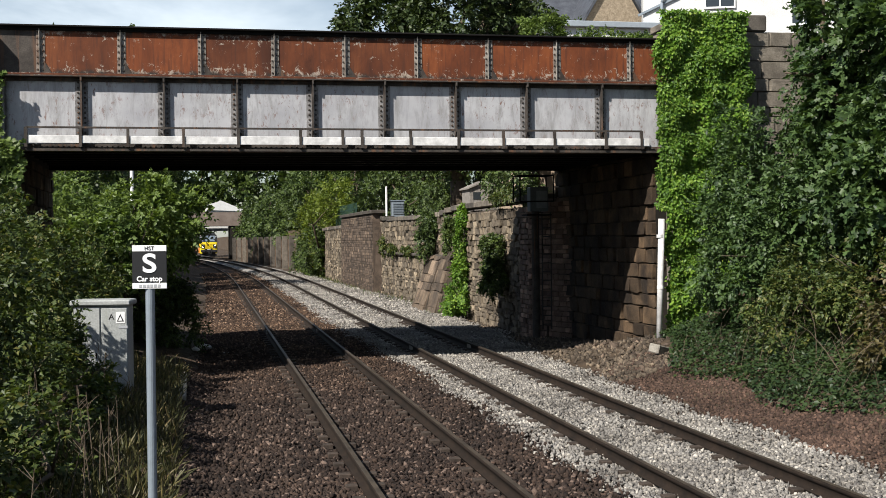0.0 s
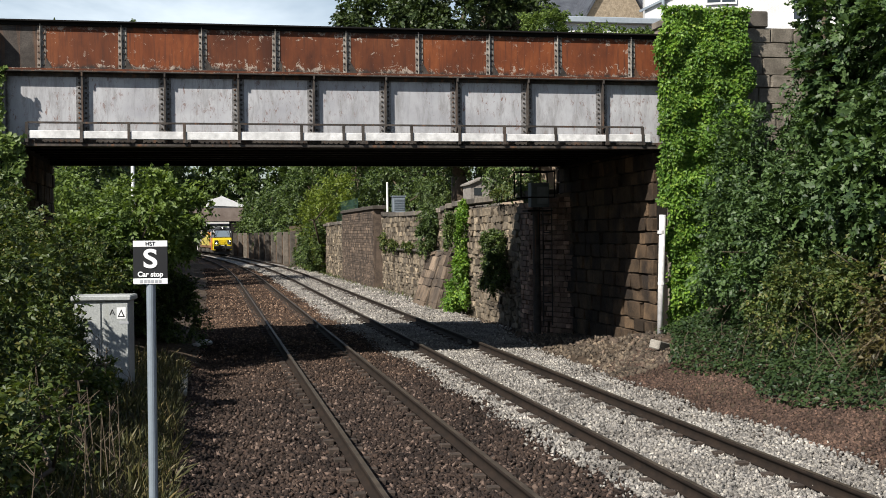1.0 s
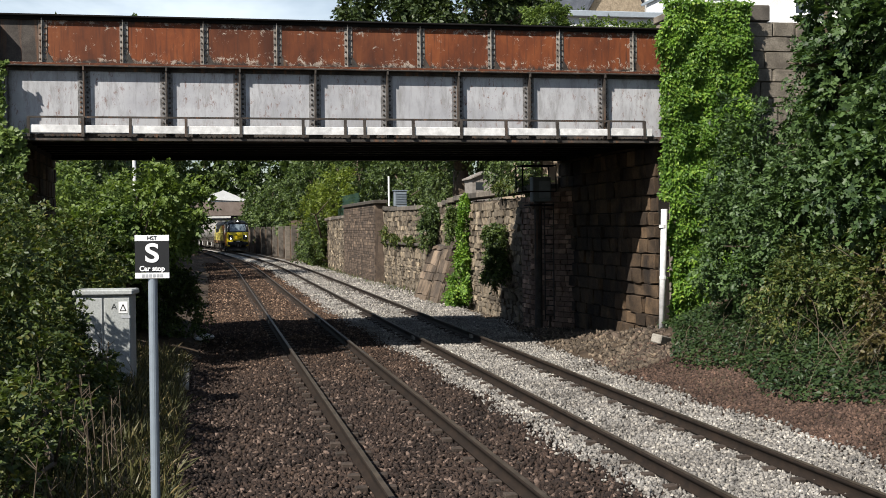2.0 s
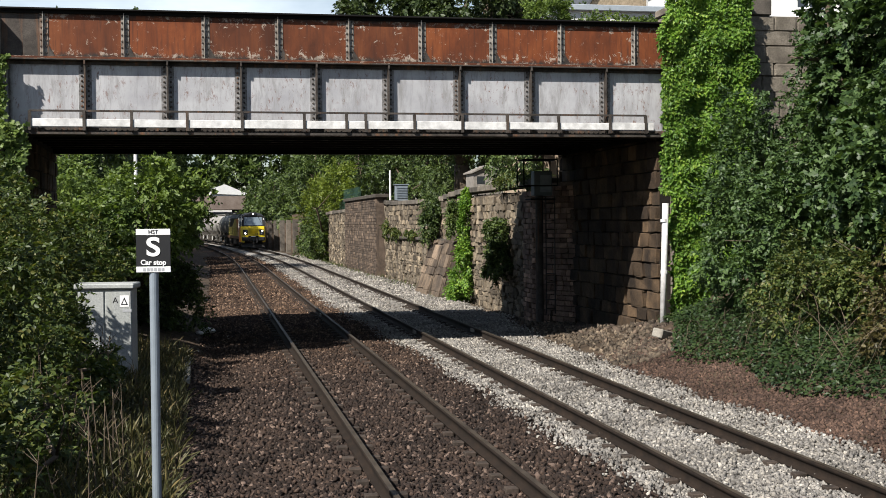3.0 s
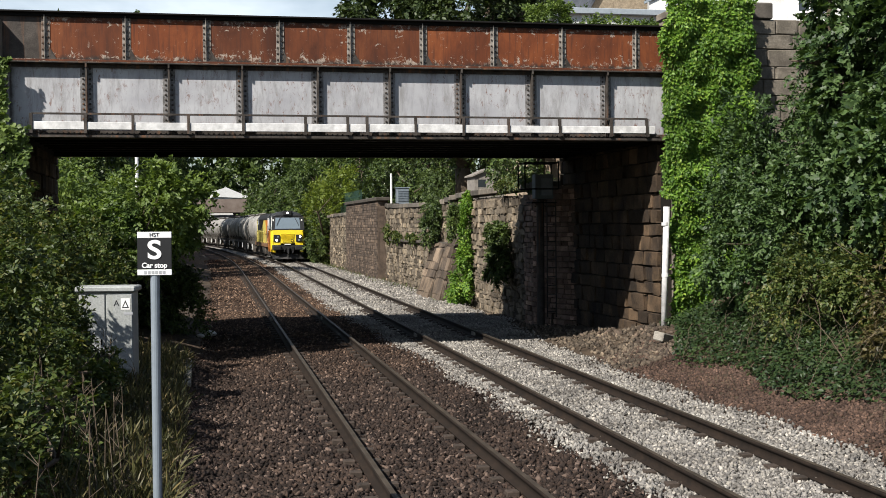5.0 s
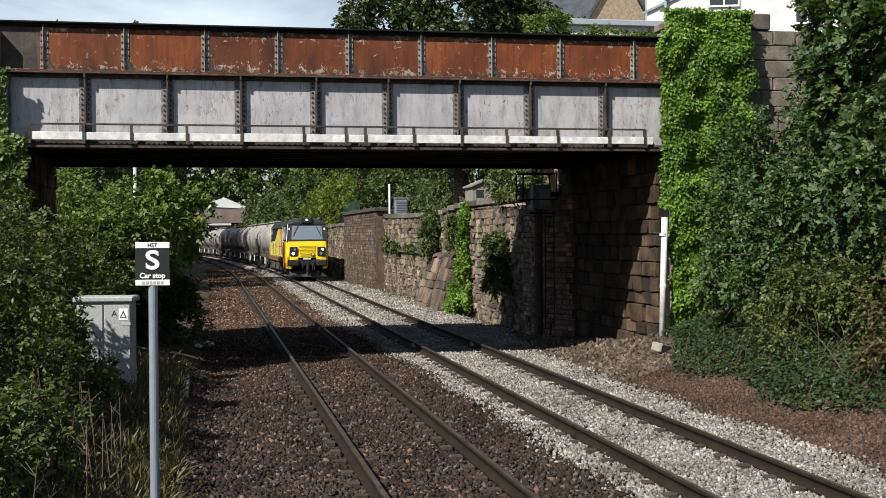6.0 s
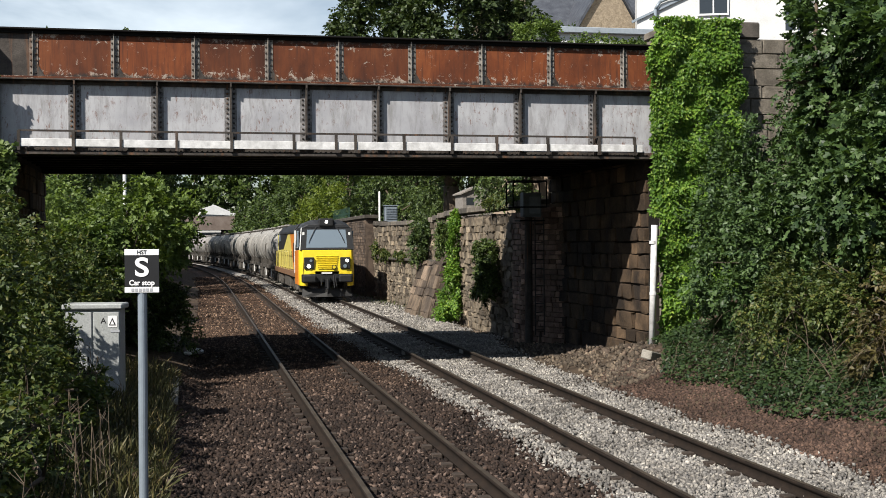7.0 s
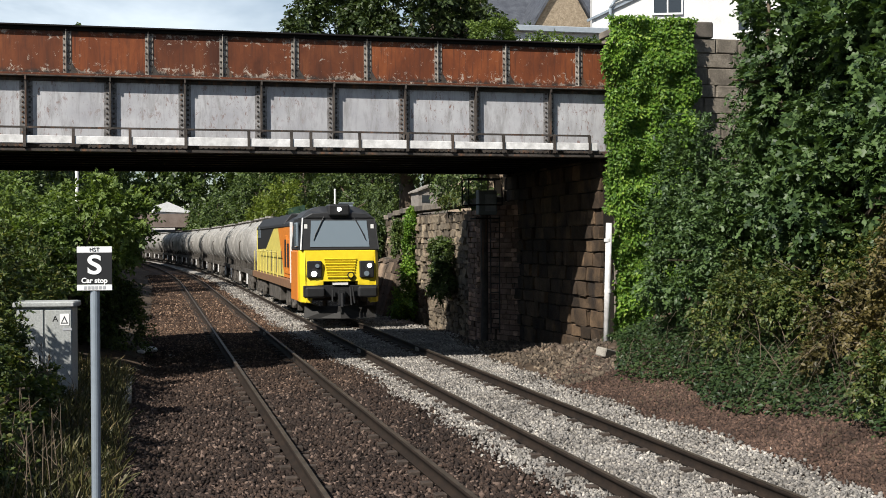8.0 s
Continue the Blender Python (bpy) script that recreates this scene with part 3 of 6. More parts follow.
def abutments():
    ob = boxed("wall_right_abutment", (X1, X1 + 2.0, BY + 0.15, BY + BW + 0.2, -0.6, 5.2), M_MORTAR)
    tagged(ob, "sooty sandstone bridge abutment wall of large blocks, darkened for its shade", "wall", kind="structure")
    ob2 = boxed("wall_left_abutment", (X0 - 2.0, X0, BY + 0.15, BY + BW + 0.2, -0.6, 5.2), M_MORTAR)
    tagged(ob2, "sooty bridge abutment wall, darkened for its shade", "wall", kind="structure")
    # wing wall and pier that carry the ivy
    bm = bmesh.new()
    box(bm, 10.75, 12.5, BY - 0.3, BY + 0.9, -0.3, 7.45)
    box(bm, 10.7, 12.6, BY - 0.35, BY + 0.95, 7.45, 7.62)
    ob3 = part("wall_right_pier", bm, M_COPING, bevel=0.02)
    tagged(ob3, "stone end pier of the bridge under ivy", "wall", kind="structure")
    bm = bmesh.new()
    box(bm, 12.5, 22.0, BY - 0.1, BY + 0.45, 0, 7.4)
    ob4 = part("wall_right_wing", bm, M_LIME)
    tagged(ob4, "grey sandstone wing wall of weathered blocks", "wall", kind="structure")
    ob5 = boxed("coping_stone", (12.62, 13.12, BY - 0.2, BY + 0.5, 7.4, 7.78), M_COPING, ob4, bevel=0.03)
    bm = bmesh.new()
    box(bm, -8.5, -3.9, BY - 0.35, BY + 0.6, -0.3, 7.0)
    ob6 = part("wall_left_wing", bm, M_COPING, bevel=0.02)
    tagged(ob6, "stone wing wall of the bridge under leaves", "wall", kind="structure")
    return ob, ob2, ob4


W_RIGHT, W_LEFT, W_WING = abutments()
WX = 9.8                    # face of the long retaining wall


SPLAY = (-0.3976, 0.9176)   # the way the brick return runs from the abutment to the long wall


def retaining_wall():
    w = empty("wall_retaining", (0, 0, 0), "long weathered sandstone retaining wall with buttresses and copings", "wall", kind="structure")
    boxed("wall_core", (WX + 0.06, WX + 0.6, BY + BW + 0.2, 94.0, -0.6, 3.6), M_LIME, w)
    bm = bmesh.new()
    turned = Matrix(((SPLAY[0], SPLAY[1], 0), (SPLAY[1], -SPLAY[0], 0), (0, 0, 1))).to_4x4()
    box(bm, 0, 1.96, 0.06, 0.4, -0.5, 3.8, Matrix.Translation((X1, 33.6, 0)) @ turned)
    part("return_wall", bm, M_BRICK, w, "dark red brick return of the wall")
    # coping in lengths
    rng = random.Random(4)
    y = BY + BW + 0.1
    while y < 94:
        l = rng.uniform(0.9, 1.6)
        top = lerp_table(y, [(34, 3.95), (45, 3.93), (46, 3.9), (50, 3.68), (62, 3.76), (64, 3.85), (78, 4.05), (79, 3.6), (94, 3.5)])
        boxed("coping_stone", (WX - 0.08, WX + 0.62, y, y + l - 0.015, top - 0.2, top), M_COPING, w, bevel=0.02)
        y += l
    # projecting brick-faced pier
    bm = bmesh.new()
    box(bm, WX - 0.45, WX + 0.1, 65.0, 79.0, -0.6, 4.0)
    part("brick_pier", bm, M_BRICK, w, "dark sooty brick-faced length of the wall", bevel=0.02)
    boxed("pier_cap", (WX - 0.55, WX + 0.2, 64.8, 79.2, 4.0, 4.2), M_COPING, w, bevel=0.03)
    # ledge on the rubble length
    boxed("ledge", (WX - 0.14, WX + 0.05, 47.5, 65.0, 1.9, 2.02), M_COPING, w, bevel=0.02)
    # sloping buttress
    bm = bmesh.new()
    for y0, y1, x_out in ((47.9, 50.6, 1.1), (46.1, 47.8, 0.95)):
        vs = [bm.verts.new(p) for p in ((WX - x_out, y0, -0.6), (WX + 0.05, y0, -0.6), (WX + 0.05, y0, 1.95), (WX - 0.2, y0, 1.95),
                                        (WX - x_out, y1, -0.6), (WX + 0.05, y1, -0.6), (WX + 0.05, y1, 1.95), (WX - 0.2, y1, 1.95))]
        for f in ((0, 1, 2, 3), (7, 6, 5, 4), (0, 4, 5, 1), (1, 5, 6, 2), (2, 6, 7, 3), (3, 7, 4, 0)):
            bm.faces.new([vs[i] for i in f])
    bmesh.ops.recalc_face_normals(bm, faces=bm.faces)
    part("buttress", bm, M_LIME, w, "sloping brown stone buttress", bevel=0.02)
    return w


W_RET = retaining_wall()
# concrete edge at the cess
kerb = boxed("kerb", (-0.28, -0.13, 21.6, 25.5, -0.3, 0.06), M_CONCRETE, bevel=0.015)
tagged(kerb, "stained concrete edging beside the ballast", "kerb", kind="structure")

# ---- plants ----
LEAF_V = {
    "oval": (np.array([(0, 0, 0), (-0.32, 0.45, 0.1), (0, 1, -0.12), (0.32, 0.45, 0.1)]), np.array([(0, 2, 1), (0, 3, 2)])),
    "broad": (np.array([(0, 0, 0), (-0.46, 0.5, 0.12), (0, 1, -0.15), (0.46, 0.5, 0.12)]), np.array([(0, 2, 1), (0, 3, 2)])),
    "blade": (np.array([(-0.005, 0, 0), (0.005, 0, 0), (0.0035, 0.6, 0.05), (0.0, 1, 0.2)]), np.array([(0, 1, 2), (0, 2, 3)])),
    "palm": (np.array([(0, 0, 0), (-0.5, 0.32, 0.08), (-0.2, 0.5, 0.0), (-0.3, 0.85, 0.0), (0, 1, -0.12), (0.3, 0.85, 0.0), (0.2, 0.5, 0.0), (0.5, 0.32, 0.08)]),
             np.array([(0, 2, 1), (0, 3, 2), (0, 4, 3), (0, 5, 4), (0, 6, 5), (0, 7, 6)])),
    "lobed": (np.array([(0, 0, 0), (-0.42, 0.08, 0.05), (-0.36, 0.3, 0), (-0.52, 0.58, 0.08), (-0.28, 0.68, 0), (0, 1, -0.15), (0.28, 0.68, 0), (0.52, 0.58, 0.08), (0.36, 0.3, 0), (0.42, 0.08, 0.05), (0, 0.4, -0.06)]),
              np.array([(10, 0, 9), (10, 9, 8), (10, 8, 7), (10, 7, 6), (10, 6, 5), (10, 5, 4), (10, 4, 3), (10, 3, 2), (10, 2, 1), (10, 1, 0)])),
}


def leaves(name, at, facing, size, mat, parent=None, label="", shape="oval", seed=0, jitter=0.7, droop=0.5):
    """Many small leaves: at = points, facing = outward directions."""
    rng = np.random.default_rng(seed)
    base, tri = LEAF_V[shape]
    n, k = len(at), len(base)
    nor = facing + rng.normal(size=(n, 3)) * jitter + (0, 0, 0.35)
    nor /= np.linalg.norm(nor, axis=1)[:, None] + 1e-9
    way = rng.normal(size=(n, 3)) + (0, 0, -droop)
    way -= nor * np.sum(way * nor, axis=1)[:, None]
    way /= np.linalg.norm(way, axis=1)[:, None] + 1e-9
    side = np.cross(way, nor)
    s = size * (0.55 + 0.8 * rng.random(n))[:, None, None]
    v = base[None, :, 0, None] * side[:, None] + base[None, :, 1, None] * way[:, None] + base[None, :, 2, None] * nor[:, None]
    v = v * s + at[:, None]
    f = (tri[None] + k * np.arange(n)[:, None, None]).reshape(-1, 3)
    return from_arrays(name, v.reshape(-1, 3), f, mat, parent, label)


def sprays(name, at, facing, size, mat, parent=None, shape="oval", seed=0, droop=0.5, per=9):
    """Leaves set in two rows along short twigs, so that they lie in pads with gaps between."""
    rng = np.random.default_rng(seed)
    base, tri = LEAF_V[shape]
    at, facing = at[::per], facing[::per]
    m = len(at)
    unit = lambda a: a / (np.linalg.norm(a, axis=-1, keepdims=True) + 1e-9)
    axis = unit(unit(facing) * 0.9 + rng.normal(size=(m, 3)) * 0.45 + (0, 0, -0.35 * droop))
    side = unit(np.cross(axis, np.array((0, 0, 1.0)) + rng.normal(size=(m, 3)) * 0.35))
    top = np.cross(side, axis)
    k = np.arange(per)
    along = (k + 0.5) / per
    sign = np.where(k % 2, 1.0, -1.0)
    reach = size * per * 0.3 * (0.7 + 0.6 * rng.random((m, 1, 1)))
    sag = np.array((0, 0, -0.4 * max(droop, 0.0)))[None, None] * (along ** 2)[None, :, None]
    root = at[:, None] + (axis[:, None] * (along - 0.6)[None, :, None] + sag) * reach
    way = axis[:, None] * 0.6 + side[:, None] * sign[None, :, None] * (1.0 - 0.7 * along)[None, :, None] + rng.normal(size=(m, per, 3)) * 0.28
    way[..., 2] -= 0.3 * droop
    way = unit(way)
    nor = top[:, None] + rng.normal(size=(m, per, 3)) * 0.4
    nor = unit(nor - way * np.sum(nor * way, axis=-1, keepdims=True))
    across = np.cross(way, nor)
    s = size * (0.65 + 0.6 * rng.random((m, per, 1, 1)))
    v = base[:, 0, None] * across[:, :, None] + base[:, 1, None] * way[:, :, None] + base[:, 2, None] * nor[:, :, None]
    v = v * s + root[:, :, None]
    f = (tri[None] + len(base) * np.arange(m * per)[:, None, None]).reshape(-1, 3)
    return from_arrays(name, v.reshape(-1, 3), f, mat, parent)


def cloud(blobs, n, seed, clumps=26, spread=0.3, below=None):
    """Points and outward directions over lumpy blobs (x, y, z, rx, ry, rz)."""
    rng = np.random.default_rng(seed)
    area = np.array([b[3] * b[4] + b[4] * b[5] + b[3] * b[5] for b in blobs])
    pts, out = [], []
    for b, share in zip(blobs, area / area.sum()):
        m = int(n * share)
        c, r = np.array(b[:3]), np.array(b[3:])
        d = rng.normal(size=(clumps, 3))
        d /= np.linalg.norm(d, axis=1)[:, None]
        cc = c + d * r * (0.55 + 0.45 * rng.random((clumps, 1)))
        cr = spread * (0.6 + 0.8 * rng.random(clumps))
        pick = rng.integers(0, clumps, m)
        e = rng.normal(size=(m, 3))
        e /= np.linalg.norm(e, axis=1)[:, None]
        q = cc[pick] + e * (cr[pick] * rng.random(m) ** 0.4)[:, None] * r
        pts.append(q)
        o = e * 0.6 + (q - c) / r * 0.7
        out.append(o)
    p, o = np.concatenate(pts), np.concatenate(out)
    keep = p[:, 2] > ground_z(p[:, 0], p[:, 1]) - 0.05
    return p[keep], o[keep]


def stems(name, blobs, parent, mat, seed, root=None, n=7, thick=0.05):
    """Tapered trunk and limbs from the ground into the blobs."""
    rng = random.Random(seed)
    bm = bmesh.new()
    bx = sum(b[0] for b in blobs) / len(blobs)
    by = sum(b[1] for b in blobs) / len(blobs)
    rx, ry = root or (bx, by)
    rz = terrain(rx, ry) - 0.15
    low = min(b[2] for b in blobs)
    fork = Vector((rx + 0.15 * (bx - rx), ry, max(rz + 0.3, rz + 0.35 * (low - rz))))
    rod(bm, (rx, ry, rz), fork, thick * 1.5, thick * 1.1, 7)
    for i in range(n):
        b = blobs[i % len(blobs)]
        tip = Vector((b[0] + rng.uniform(-0.6, 0.6) * b[3], b[1] + rng.uniform(-0.6, 0.6) * b[4], b[2] + rng.uniform(-0.1, 0.7) * b[5]))
        mid = fork.lerp(tip, 0.5) + Vector((rng.uniform(-1, 1), rng.uniform(-1, 1), rng.uniform(0, 1))) * 0.12 * (tip - fork).length
        rod(bm, fork, mid, thick * 0.8, thick * 0.5, 6)
        rod(bm, mid, tip, thick * 0.5, thick * 0.15, 5)
        for _ in range(2):
            t2 = mid + Vector((rng.uniform(-1, 1) * b[3], rng.uniform(-1, 1) * b[4], rng.uniform(0, 0.8) * b[5])) * 0.6
            rod(bm, mid, t2, thick * 0.35, thick * 0.1, 5)
    return part(name, bm, mat, parent, smooth=True)


def plant(name, blobs, n, size, mat, label, category, seed, shape="oval", root=None, thick=0.05, clumps=26, spread=0.3, group="", droop=0.5):
    rx, ry = root or (sum(b[0] for b in blobs) / len(blobs), sum(b[1] for b in blobs) / len(blobs))
    t = empty(name, (0, 0, 0), label, category, group)
    stems("trunk" if category == "tree" else "stalk", blobs, t, M_BARK, seed, (rx, ry), n=7, thick=thick)
    p, o = cloud(blobs, n, seed, clumps, spread)
    sprays("crown" if category == "tree" else "foliage", p, o, size, mat, t, shape, seed + 1, droop)
    return t


def plants():
    # on the near bank beside the pale track
    plant("tree", [(12.9, 21.0, 5.2, 1.6, 2.3, 2.6), (12.4, 21.0, 6.6, 1.25, 1.9, 2.1), (12.4, 21.6, 4.5, 1.2, 1.4, 1.4), (13.4, 18.8, 5.8, 2.2, 2.2, 3.0), (11.7, 19.2, 3.4, 1.3, 1.8, 1.7), (14.3, 23.4, 4.6, 1.8, 1.6, 2.4), (12.0, 16.4, 4.6, 1.5, 1.6, 2.4), (12.4, 22.2, 3.4, 1.4, 1.4, 1.6), (13.9, 20.4, 7.2, 1.7, 2.0, 1.6), (14.8, 17.6, 7.6, 2.0, 2.0, 1.8), (13.6, 15.6, 6.6, 1.6, 1.6, 1.8)],
          100000, 0.125, M_SYC, "broad-leaved dark green tree on the cutting bank", "tree", 11, "palm", root=(12.8, 20.5), thick=0.16, clumps=44, spread=0.26)
    plant("bush", [(10.9, 23.6, 2.0, 1.0, 1.4, 1.6), (11.7, 24.9, 3.4, 1.2, 1.0, 2.0), (12.3, 24.6, 3.6, 1.0, 1.0, 1.35), (12.8, 24.0, 5.4, 0.6, 0.8, 1.5), (13.8, 24.0, 5.4, 0.7, 0.9, 1.9), (11.4, 22.2, 2.8, 1.0, 1.4, 1.4)], 36000, 0.1, M_SYC,
          "dense green bush growing against the ivy-clad pier", "bush", 12, group="bushes on the bank", clumps=40)
    plant("bush", [(10.7, 20.4, 1.4, 0.9, 1.5, 1.1), (11.2, 18.4, 1.7, 1.0, 1.5, 1.3)], 26000, 0.075, M_SHRUB,
          "green bush with bare brown twigs on the bank", "bush", 13, group="bushes on the bank", clumps=40)
    plant("bush", [(10.6, 16.6, 1.2, 0.8, 1.3, 1.0), (10.9, 15.0, 1.9, 0.9, 1.3, 1.5)], 18000, 0.08, M_BROWN_LEAF,
          "browning bramble bush at the foot of the bank", "bush", 14, group="bushes on the bank", clumps=36)
    plant("bush", [(10.1, 14.7, 0.8, 0.8, 1.1, 0.75), (10.6, 13.6, 1.0, 0.8, 1.0, 0.9)], 15000, 0.075, M_SHRUB,
          "dark green bush leaning over the chippings", "bush", 15, group="bushes on the bank", clumps=40)
    # beside the dark track, near the camera
    plant("bush", [(-2.7, 15.5, 1.5, 1.2, 1.8, 1.5), (-2.4, 12.6, 0.75, 0.8, 1.5, 0.85), (-3.2, 18.0, 1.9, 1.2, 1.6, 1.6)], 48000, 0.075, M_SHRUB,
          "tangled dark green bramble bush beside the cabinet", "bush", 21, group="bushes beside the dark track", clumps=44)
    plant("bush", [(-1.95, 10.8, 0.6, 0.6, 1.4, 0.9), (-1.75, 13.6, 0.45, 0.6, 1.6, 0.8), (-1.5, 16.5, 0.4, 0.5, 1.6, 0.6)], 24000, 0.075, M_SHRUB, "low bramble bush with yellowing leaves and dry stems", "bush", 22, group="bushes beside the dark track", clumps=40)
    plant("bush", [(-1.85, 19.2, 0.9, 0.3, 0.6, 0.75), (-1.5, 19.35, 0.5, 0.35, 0.5, 0.5)], 6500, 0.07, M_SHRUB, "bramble growing over the front of the cabinet", "bush", 26, group="bushes beside the dark track", clumps=40)
    plant("bush", [(-3.1, 21.6, 1.9, 1.2, 1.6, 1.5), (-2.4, 24.0, 1.7, 1.1, 1.4, 1.3), (-3.4, 25.2, 2.0, 0.9, 1.0, 1.1)], 36000, 0.08, M_SHRUB,
          "green bush with yellowing leaves before the abutment", "bush", 23, group="bushes beside the dark track", clumps=44)
    plant("bush", [(-0.95, 31.4, 0.9, 1.25, 2.0, 1.5), (-1.5, 30.2, 1.7, 1.3, 1.4, 1.5)], 26000, 0.085, M_FAR,
          "dark bush in the shade of the bridge", "bush", 24, group="bushes beside the dark track", clumps=40)
    plant("bush", [(-0.95, 26.9, 2.95, 1.15, 1.1, 1.15), (-2.1, 26.2, 2.2, 1.0, 1.0, 0.95)], 19000, 0.11, M_BRIGHT,
          "light green bush with upright shoots", "bush", 25, group="bushes beside the dark track", clumps=44)
    # trees beyond the bridge, on both sides of the line
    rng = random.Random(7)
    for i in range(13):
        y = 44 + i * 11
        x = track_x(y, MID_L) - (8.2 if y < 85 else 6.0 if y < 140 or y > 158 else 4.4) - rng.uniform(0, 1.8)
        g = terrain(x, y)
        h = rng.uniform(3.4, 4.8) + (1.0 if i > 4 else 0)
        if 115 < y < 158:
            h = 8.4 + 0.4 * (i % 2)
        elif y < 105 or y > 158:
            h = rng.uniform(2.5, 3.1)
        plant("tree", [(x, y, g + h * 0.8, 2.4, 3.2, h * 0.75), (x + 1.2, y + 2.5, g + h * 0.45, 1.7, 2.6, h * 0.5), (x - 2.4, y + 3, g + h * 1.3, 2.6, 3, h * 0.8)], 15000 if i < 5 else 13000,
              0.145 + 0.019 * i, M_BRIGHT if i in (0, 1) else M_FAR, "leafy green tree beside the line beyond the bridge", "tree", 40 + i, thick=0.12, group="trees beside the line", clumps=36)
    for i in range(9):
        y = 50 + i * 13
        x = 14.6 + rng.uniform(-1, 2.4) - (3.4 if y > 98 else 0)
        g = terrain(x, y)
        h = rng.uniform(4.2, 5.8)
        plant("tree", [(x, y, g + h * 0.7, 2.4, 3.6, h * 0.6), (x - 1.3, y - 2.5, g + h * 0.5, 1.9, 2.8, h * 0.45), (x + 2, y + 2, g + h * 1.1, 2.6, 3, h * 0.7)], 11000,
              0.165 + 0.018 * i, M_FAR, "leafy green tree on the terrace behind the retaining wall", "tree", 60 + i, thick=0.13, group="trees behind the wall", clumps=36)
    plant("hedge", [(9.9, 98.5, 2.6, 1.6, 4.0, 3.6), (10.2, 105, 2.8, 1.7, 4.0, 3.9), (10.3, 91, 5.4, 1.2, 5.0, 1.9)], 16000, 0.2, M_CONIFER,
          "tall yellow-green hedge at the end of the wall", "hedge", 80, thick=0.12, clumps=50, droop=-0.6)
    plant("bush", [(9.2, 96.0, 1.6, 1.0, 2.5, 2.2), (9.0, 101.0, 1.2, 1.1, 3.0, 1.9)], 9000, 0.17, M_FAR, "dark green bush at the wall's foot", "bush", 81, clumps=40)
    for i in range(7):
        y = 112 + i * 13
        x = track_x(y, MID_R) + 5.2 + rng.uniform(0, 1.2)
        plant("tree", [(x, y, 3.6, 2.0, 4.5, 3.4), (x + 1.6, y + 3, 6.6, 2.6, 4.5, 3.2)], 6500, 0.38, M_FAR,
              "dark green tree beside the far bend of the line", "tree", 90 + i, thick=0.14, group="trees beside the far line", clumps=36)
    # tall tree that stands above the parapet
    plant("tree", [(13.0, 60, 13.4, 3.6, 4.0, 3.4), (9.6, 62, 13.2, 2.6, 4.0, 2.8), (15.4, 61, 12.8, 2.2, 4.0, 2.6), (12.0, 60, 9.0, 5.0, 4.4, 2.6)], 56000, 0.23, M_TALL,
          "tall dark green tree rising behind the bridge", "tree", 110, root=(13.2, 61), thick=0.35, clumps=60, spread=0.24)
    for i in range(8):
        y = 70 + i * 15
        x = track_x(y, MID_L) - 11 - 2 * (i % 2)
        g = terrain(x, y)
        k = 1.8 if 118 < y < 158 else 0.8 if y > 158 else 1.0
        plant("tree", [(x, y, g + 5.5 * k, 4.5, 6, 4.5 * k), (x + 1.5, y + 5, g + 9.0 * k, 3.6, 5, 3.4 * k)], 7000, 0.4, M_FAR, "tall dark tree behind the lineside trees", "tree", 160 + i, thick=0.2, group="tall trees", clumps=44)
    for i in range(10):
        x = -34 + i * 8.5
        y = 228 + 6 * math.sin(i * 2)
        plant("tree", [(x, y, 9.5, 5.5, 5, 6), (x + 2.5, y + 3, 15.5, 4.6, 4, 5)], 5000, 0.9, M_FAR, "distant tree behind the far bridge", "tree", 120 + i, thick=0.3, group="distant trees", clumps=40)
    # hedge tops on the road beyond the parapet
    plant("hedge", [(12.6, 37.0, 8.6, 1.5, 0.8, 0.5), (14.4, 37.2, 8.6, 1.3, 0.8, 0.45), (10.65, 36.8, 8.9, 0.75, 0.8, 0.8)], 18000, 0.09, M_BRIGHT, "leafy hedge top behind the parapet", "hedge", 140, thick=0.06, clumps=36)


def climbing_ivy(name, x0, x1, y, z0, z1, n, size, mat, label, seed, thick=0.3, edge=0.25, low=0.0):
    """Ivy that covers an upright face looking towards -y, with an uneven outline."""
    rng = np.random.default_rng(seed)
    t = empty(name, (0, 0, 0), label, "ivy")
    z = z0 + (z1 - z0) * rng.random(n)
    u = rng.random(n)
    wob = np.array([noise.noise((0.0, q * 1.4, seed)) for q in z]) * edge
    wob2 = np.array([noise.noise((5.0, q * 1.7, seed)) for q in z]) * edge
    wob = wob + np.where(z < 3.3, low, 0.0)
    x = (x0 + wob) + (x1 + wob2 - x0 - wob) * u
    lump = np.array([noise.noise((a * 2.0, b * 2.0, seed * 1.3)) for a, b in zip(x, z)])
    yy = y - 0.05 - thick * (0.45 + 0.7 * lump) * rng.random(n) ** 0.5
    keep = rng.random(n) < 0.75 + 0.5 * lump
    p = np.stack([x, yy, z], 1)[keep]
    f = np.tile((0.0, -1.0, 0.25), (len(p), 1))
    leaves("foliage", p, f, size, mat, t, shape="lobed" if size > 0.09 else "oval", seed=seed, jitter=0.7, droop=1.2)
    bm = bmesh.new()
    r = random.Random(seed)
    for _ in range(7):
        a = Vector((r.uniform(x0 + 0.2, x1 - 0.2), y - 0.04, z0))
        for k in range(5):
            b = a + Vector((r.uniform(-0.2, 0.2), 0, (z1 - z0) / 5.5))
            rod(bm, a, b, 0.025 - 0.003 * k, 0.022 - 0.003 * k, 5)
            a = b
    tagged(part("stalk", bm, M_BARK, t), kind="stuff")
    return t


